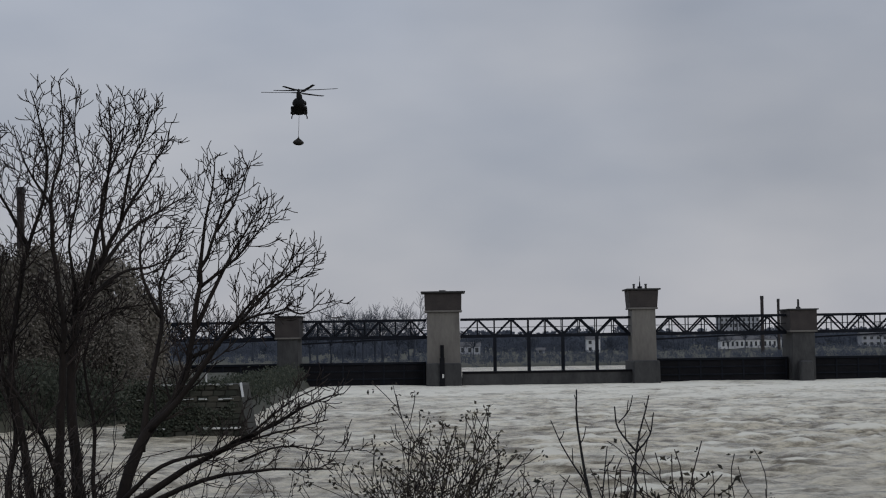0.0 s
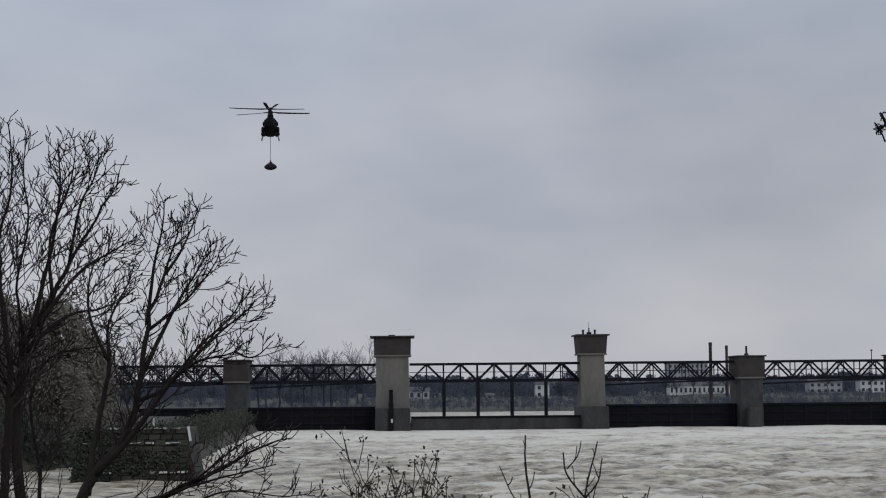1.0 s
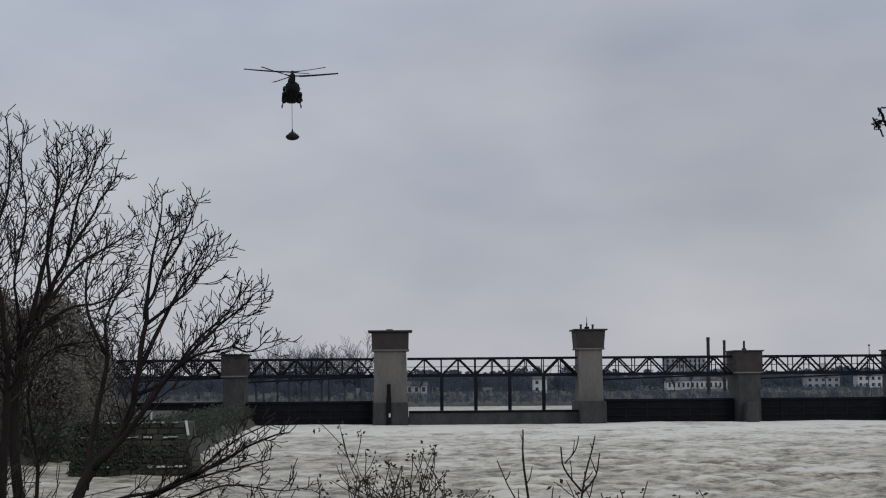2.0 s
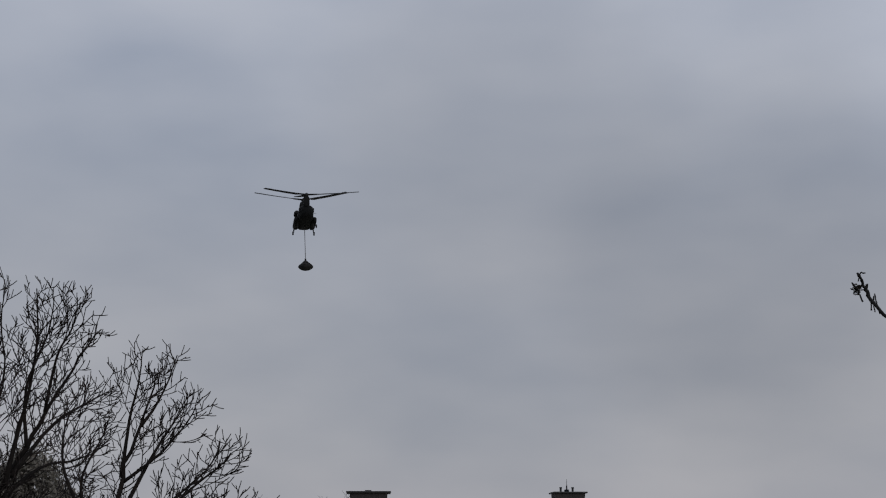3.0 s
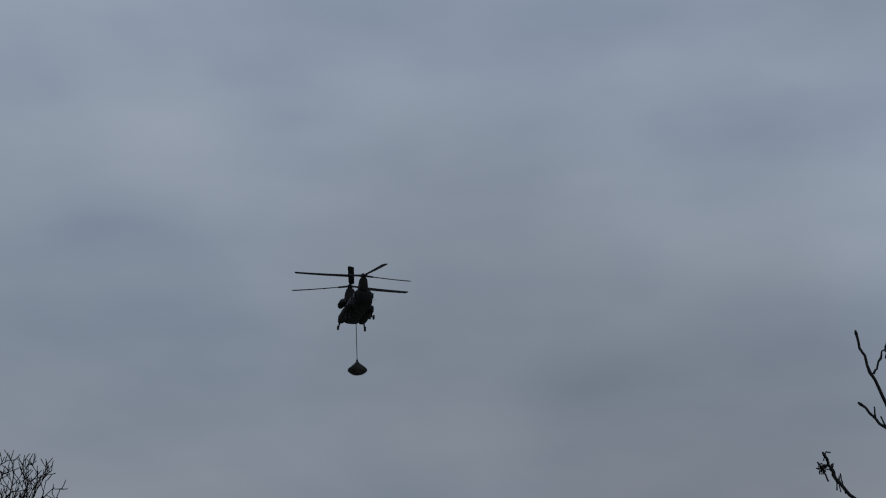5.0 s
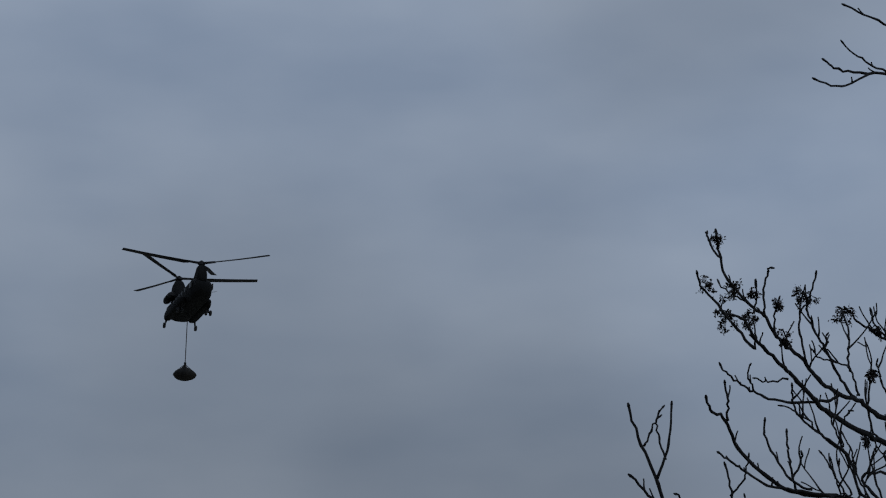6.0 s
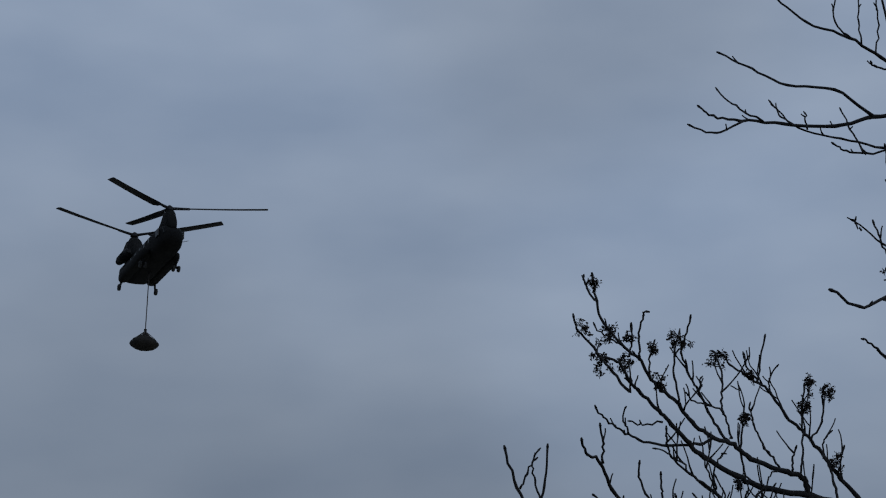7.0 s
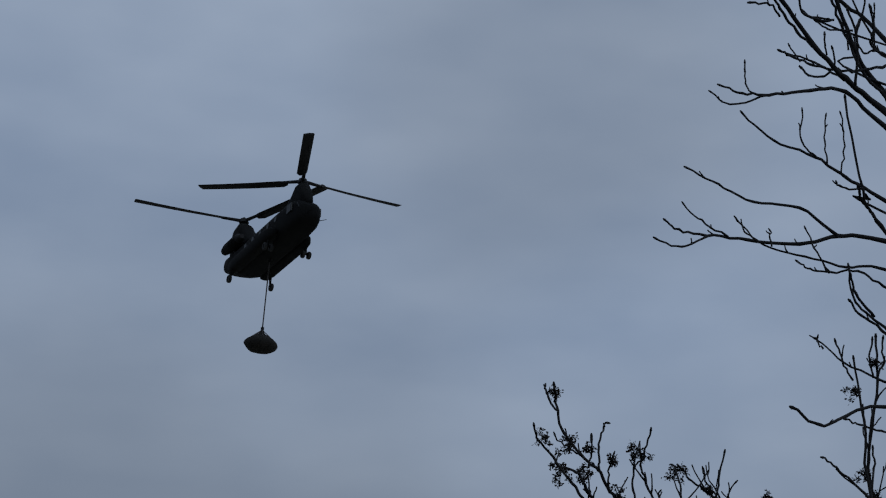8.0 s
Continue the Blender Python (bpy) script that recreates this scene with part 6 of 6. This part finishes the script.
def helicopter():
    """Tandem-rotor transport helicopter; nose towards +y, belly at z = 0."""
    h = empty("helicopter")
    bm = bmesh.new()
    loft(bm, [(7.75, 0.35, 0.75, 1.35), (7.5, 0.75, 0.45, 1.7), (7.0, 1.02, 0.2, 2.1), (6.2, 1.2, 0.05, 2.45), (5.2, 1.25, 0.0, 2.55), (0, 1.25, 0.0, 2.55),
              (-4.2, 1.25, 0.0, 2.55), (-5.6, 1.22, 0.45, 2.6), (-7.2, 1.1, 1.1, 2.65), (-7.9, 0.9, 1.45, 2.6)])
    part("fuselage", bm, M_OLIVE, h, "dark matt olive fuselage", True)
    bm = bmesh.new()
    loft(bm, [(7.2, 0.3, 1.9, 2.3), (6.65, 0.52, 2.0, 3.2), (6.15, 0.53, 2.0, 4.1), (5.3, 0.52, 2.0, 4.15), (4.5, 0.5, 2.2, 3.5), (3.0, 0.42, 2.3, 2.85)], 20)
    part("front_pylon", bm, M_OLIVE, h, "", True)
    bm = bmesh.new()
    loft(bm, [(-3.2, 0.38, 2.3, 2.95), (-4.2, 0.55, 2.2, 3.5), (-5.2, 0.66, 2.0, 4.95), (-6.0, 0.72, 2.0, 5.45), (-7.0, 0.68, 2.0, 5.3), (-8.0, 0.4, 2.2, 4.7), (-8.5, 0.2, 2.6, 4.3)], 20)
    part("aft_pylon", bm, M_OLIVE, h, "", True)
    bm = bmesh.new()
    loft(bm, [(3.4, 0.32, 2.45, 2.78), (-3.6, 0.34, 2.45, 2.82)], 14)
    part("drive_tunnel", bm, M_OLIVE, h, "", True)
    for s in (-1, 1):
        bm = bmesh.new()
        loft(bm, [(4.1, 0.12, 0.3, 0.6), (3.6, 0.38, 0.1, 0.95), (2.8, 0.5, 0.02, 1.1), (-3.6, 0.5, 0.02, 1.1), (-4.6, 0.4, 0.1, 1.0), (-5.2, 0.15, 0.4, 0.8)], 16)
        bmesh.ops.translate(bm, verts=bm.verts[:], vec=(s * 1.42, 0, 0))
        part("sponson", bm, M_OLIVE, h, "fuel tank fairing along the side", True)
        bm = bmesh.new()
        for a, b, r0, r1 in ((-3.9, -4.3, 0.3, 0.46), (-4.3, -6.3, 0.46, 0.46), (-6.3, -7.0, 0.46, 0.34)):
            rod(bm, (s * 1.22, a, 3.0), (s * 1.22, b, 3.0), r0, r1, 16)
        box(bm, min(s * 0.5, s * 1.4), max(s * 0.5, s * 1.4), -6.0, -4.6, 2.75, 3.1)
        e = part("engine", bm, M_OLIVE, h, "turbine nacelle beside the rear pylon", True)
        bm = bmesh.new()
        rod(bm, (s * 1.22, -3.35, 3.0), (s * 1.22, -3.95, 3.0), 0.2, 0.42, 14)
        part("intake_screen", bm, M_BLADE, e)
        bm = bmesh.new()
        rod(bm, (s * 1.55, 3.2, 0.35), (s * 1.6, 3.2, -0.5), 0.11, 0.09, 10)
        rod(bm, (s * 1.25, 3.2, -0.5), (s * 1.95, 3.2, -0.5), 0.07, 0.07, 8)
        front = part("front_gear", bm, M_OLIVE, h)
        for dx in (-0.25, 0.25):
            wheel("wheel", front, s * 1.6 + dx, 3.2, -0.55, 0.31, 0.22)
        bm = bmesh.new()
        rod(bm, (s * 1.6, -3.9, 0.5), (s * 1.75, -4.1, -0.55), 0.12, 0.09, 10)
        rod(bm, (s * 1.5, -3.3, 0.3), (s * 1.7, -4.0, -0.35), 0.07, 0.06, 8)
        rear = part("rear_gear", bm, M_OLIVE, h)
        wheel("wheel", rear, s * 1.82, -4.1, -0.6, 0.33, 0.24)
        # cockpit glass
        bm = bmesh.new()
        box(bm, s * 0.52 - 0.4, s * 0.52 + 0.4, 7.02, 7.16, 1.3, 1.95, 0.03)
        bmesh.ops.rotate(bm, verts=bm.verts[:], cent=(s * 0.52, 7.1, 1.6), matrix=Matrix.Rotation(radians(34), 3, "X"))
        part("windscreen", bm, M_SCREEN, h, "dark cockpit glazing")
        bm = bmesh.new()
        box(bm, min(s * 1.13, s * 1.27), max(s * 1.13, s * 1.27), 5.75, 6.6, 1.25, 1.95, 0.03)
        part("side_window", bm, M_SCREEN, h)
        for k in range(5):
            bm = bmesh.new()
            rod(bm, (s * 1.2, 3.6 - k * 1.5, 1.7), (s * 1.275, 3.6 - k * 1.5, 1.7), 0.24, 0.24, 14)
            part("porthole", bm, M_SCREEN, h)
    bm = bmesh.new()
    box(bm, -1.0, 1.0, -7.3, -4.5, 0.4, 0.52, 0.02)
    bmesh.ops.rotate(bm, verts=bm.verts[:], cent=(0, -4.5, 0.4), matrix=Matrix.Rotation(radians(-23), 3, "X"))
    part("loading_ramp", bm, M_OLIVE, h)
    bm = bmesh.new()
    rod(bm, (0, -0.2, 0.1), (0, -0.2, -0.25), 0.16, 0.1, 10)
    part("cargo_hook", bm, M_BLADE, h)
    bm = bmesh.new()
    rod(bm, (-1.22, 6.4, 1.0), (-1.6, 6.9, 1.0), 0.03, 0.02, 6)
    rod(bm, (0.3, 7.6, 0.9), (0.3, 8.3, 0.85), 0.04, 0.02, 6)
    part("pitot_probe", bm, M_OLIVE, h)
    front = rotor(h, "front_rotor", FRONT_HUB, -1)
    rear = rotor(h, "aft_rotor", AFT_HUB, 1)
    return tagged(h, "dark olive tandem-rotor transport helicopter in flight", "helicopter"), front, rear


heli, front_rotor, aft_rotor = helicopter()
LINE = 5.72


def sling_load():
    """Rock-filled bag on a long sling; the origin is at the hook, the load hangs down -z."""
    t = empty("sling_load")
    bm = bmesh.new()
    rod(bm, (0, 0, 0), (0, 0, -LINE), 0.05, 0.05, 8)
    part("pendant_line", bm, M_ROPE, t, "weathered sling rope")
    bm = bmesh.new()
    rod(bm, (0, 0, -LINE + 0.05), (0, 0, -LINE - 0.3), 0.14, 0.12, 10)
    part("swivel", bm, M_BLADE, t)
    rng = random.Random(77)
    bm = bmesh.new()
    n = 28
    rings = []
    prof = ((0.08, 0.0), (0.25, -0.25), (0.65, -0.5), (1.08, -0.74), (1.3, -0.98), (1.34, -1.16), (1.2, -1.38), (0.85, -1.6), (0.4, -1.73), (0.05, -1.76))
    for r, z in prof:
        ring = []
        for k in range(n):
            a = k * math.tau / n
            lump = 1 + 0.09 * noise.noise(Vector((math.cos(a) * 1.7, math.sin(a) * 1.7, z * 2.2))) + (0.05 * math.cos(8 * a) if 0.2 < r < 1.2 else 0)
            ring.append(bm.verts.new((math.cos(a) * r * lump * 1.04, math.sin(a) * r * lump * 0.94, -LINE - 0.25 + z + (0.06 * noise.noise(Vector((math.cos(a) * 2, math.sin(a) * 2, z)))))))
        rings.append(ring)
    for r0, r1 in zip(rings, rings[1:]):
        for k in range(n):
            bm.faces.new((r0[k], r1[k], r1[(k + 1) % n], r0[(k + 1) % n]))
    bm.faces.new(rings[0])
    bm.faces.new(rings[-1][::-1])
    bmesh.ops.recalc_face_normals(bm, faces=bm.faces[:])
    bag = part("bag", bm, M_BAG, t, "bulging dark rock-filled bag", True)
    for k in range(8):
        a = k * math.tau / 8
        bm = bmesh.new()
        rod(bm, (0, 0, -LINE - 0.15), (math.cos(a) * 1.02, math.sin(a) * 0.94, -LINE - 0.94), 0.03, 0.03, 6)
        part("sling_leg", bm, M_ROPE, bag)
    return tagged(t, "dark rock-filled bag slung on a rope below the helicopter", "sling load")


load = sling_load()


def motions():
    # seconds, nose hub x, y, z, heading (0: towards the viewer's bank, positive to the right), nose-up
    flight = [
        (0.0, -32.90, 424.77, 66.54, 3.6, 1.5, 0.0),
        (0.5, -29.26, 404.15, 66.43, 3.6, 1.5, 0.0),
        (1.0, -25.36, 383.92, 66.04, 3.7, 1.2, 0.0),
        (2.3, -15.97, 332.71, 65.93, 4.2, 0.6, 0.0),
        (2.5, -14.40, 324.99, 65.95, 4.3, 0.5, 0.0),
        (3.0, -10.99, 306.02, 65.72, 4.5, 0.2, 0.0),
        (3.5, -7.33, 287.31, 65.70, 5.1, 0.0, 0.0),
        (4.0, -3.67, 268.88, 65.55, 5.9, 0.0, 0.0),
        (4.2, -2.43, 261.57, 65.57, 6.3, 0.0, 0.0),
        (5.3, 5.32, 222.56, 64.21, 8.3, 0.0, 0.0),
        (5.5, 6.65, 215.32, 64.95, 8.8, 0.2, 0.0),
        (6.0, 8.79, 198.16, 63.97, 9.5, 0.2, 0.0),
        (6.5, 11.52, 180.70, 64.16, 10.9, 1.2, 0.0),
        (7.0, 15.23, 163.83, 64.02, 10.6, 2.0, 0.0),
        (7.5, 19.59, 146.76, 63.93, 10.2, 2.9, 0.0),
        (8.0, 24.11, 129.48, 63.79, 12.2, 2.8, 0.0),
    ]
    # where the bag hangs, from the nose hub
    hang = [
        (-0.66, 5.88, -11.60),
        (-0.56, 5.88, -11.55),
        (-0.36, 5.88, -11.41),
        (-0.32, 5.87, -11.06),
        (-0.28, 5.87, -11.13),
        (-0.19, 5.87, -10.95),
        (-0.35, 5.86, -10.93),
        (-0.46, 5.86, -11.00),
        (-0.29, 5.85, -11.04),
        (-0.60, 5.83, -10.86),
        (-0.88, 5.82, -11.49),
        (-0.94, 5.81, -11.07),
        (-1.25, 5.81, -11.41),
        (-1.12, 5.79, -11.29),
        (-1.31, 5.79, -11.21),
        (-1.41, 5.77, -11.36),
    ]
    rows, load_rows = [], []
    for (t, x, y, z, yaw, nose, bank), (lx, ly, lz) in zip(flight, hang):
        turn = Euler((radians(nose), radians(bank), radians(180 + yaw))).to_matrix().to_4x4()
        m = Matrix.Translation(Vector((x, y, z)) - turn.to_3x3() @ Vector(FRONT_HUB)) @ turn
        rows.append((t, m))
        hook = m @ Vector(HOOK)
        down = Vector((x + lx, y + ly, z + lz)) - hook
        q = down.to_track_quat("-Z", "Y")
        load_rows.append((t, Matrix.Translation(hook) @ q.to_matrix().to_4x4()))
    walk(heli, rows)
    walk(load, load_rows)
    # 225 turns a minute, the two heads turning against each other
    steps = [k / 30 for k in range(241)]
    walk(front_rotor, [(s, pose(*FRONT_HUB, -6, 0, 0) @ pose(0, 0, 0, 0, 0, FRONT_PHASE + 1350 * s)) for s in steps])
    walk(aft_rotor, [(s, pose(*AFT_HUB, 0.5, 0, 0) @ pose(0, 0, 0, 0, 0, AFT_PHASE - 1350 * s)) for s in steps])
    # the current carries the broken surface downstream, towards the viewer
    walk(river, [(0.0, pose(0, 4, 0)), (4.0, pose(1, -2, 0)), (8.0, pose(2, -8, 0))])


FRONT_PHASE, AFT_PHASE = 70.0, 111.0
motions()
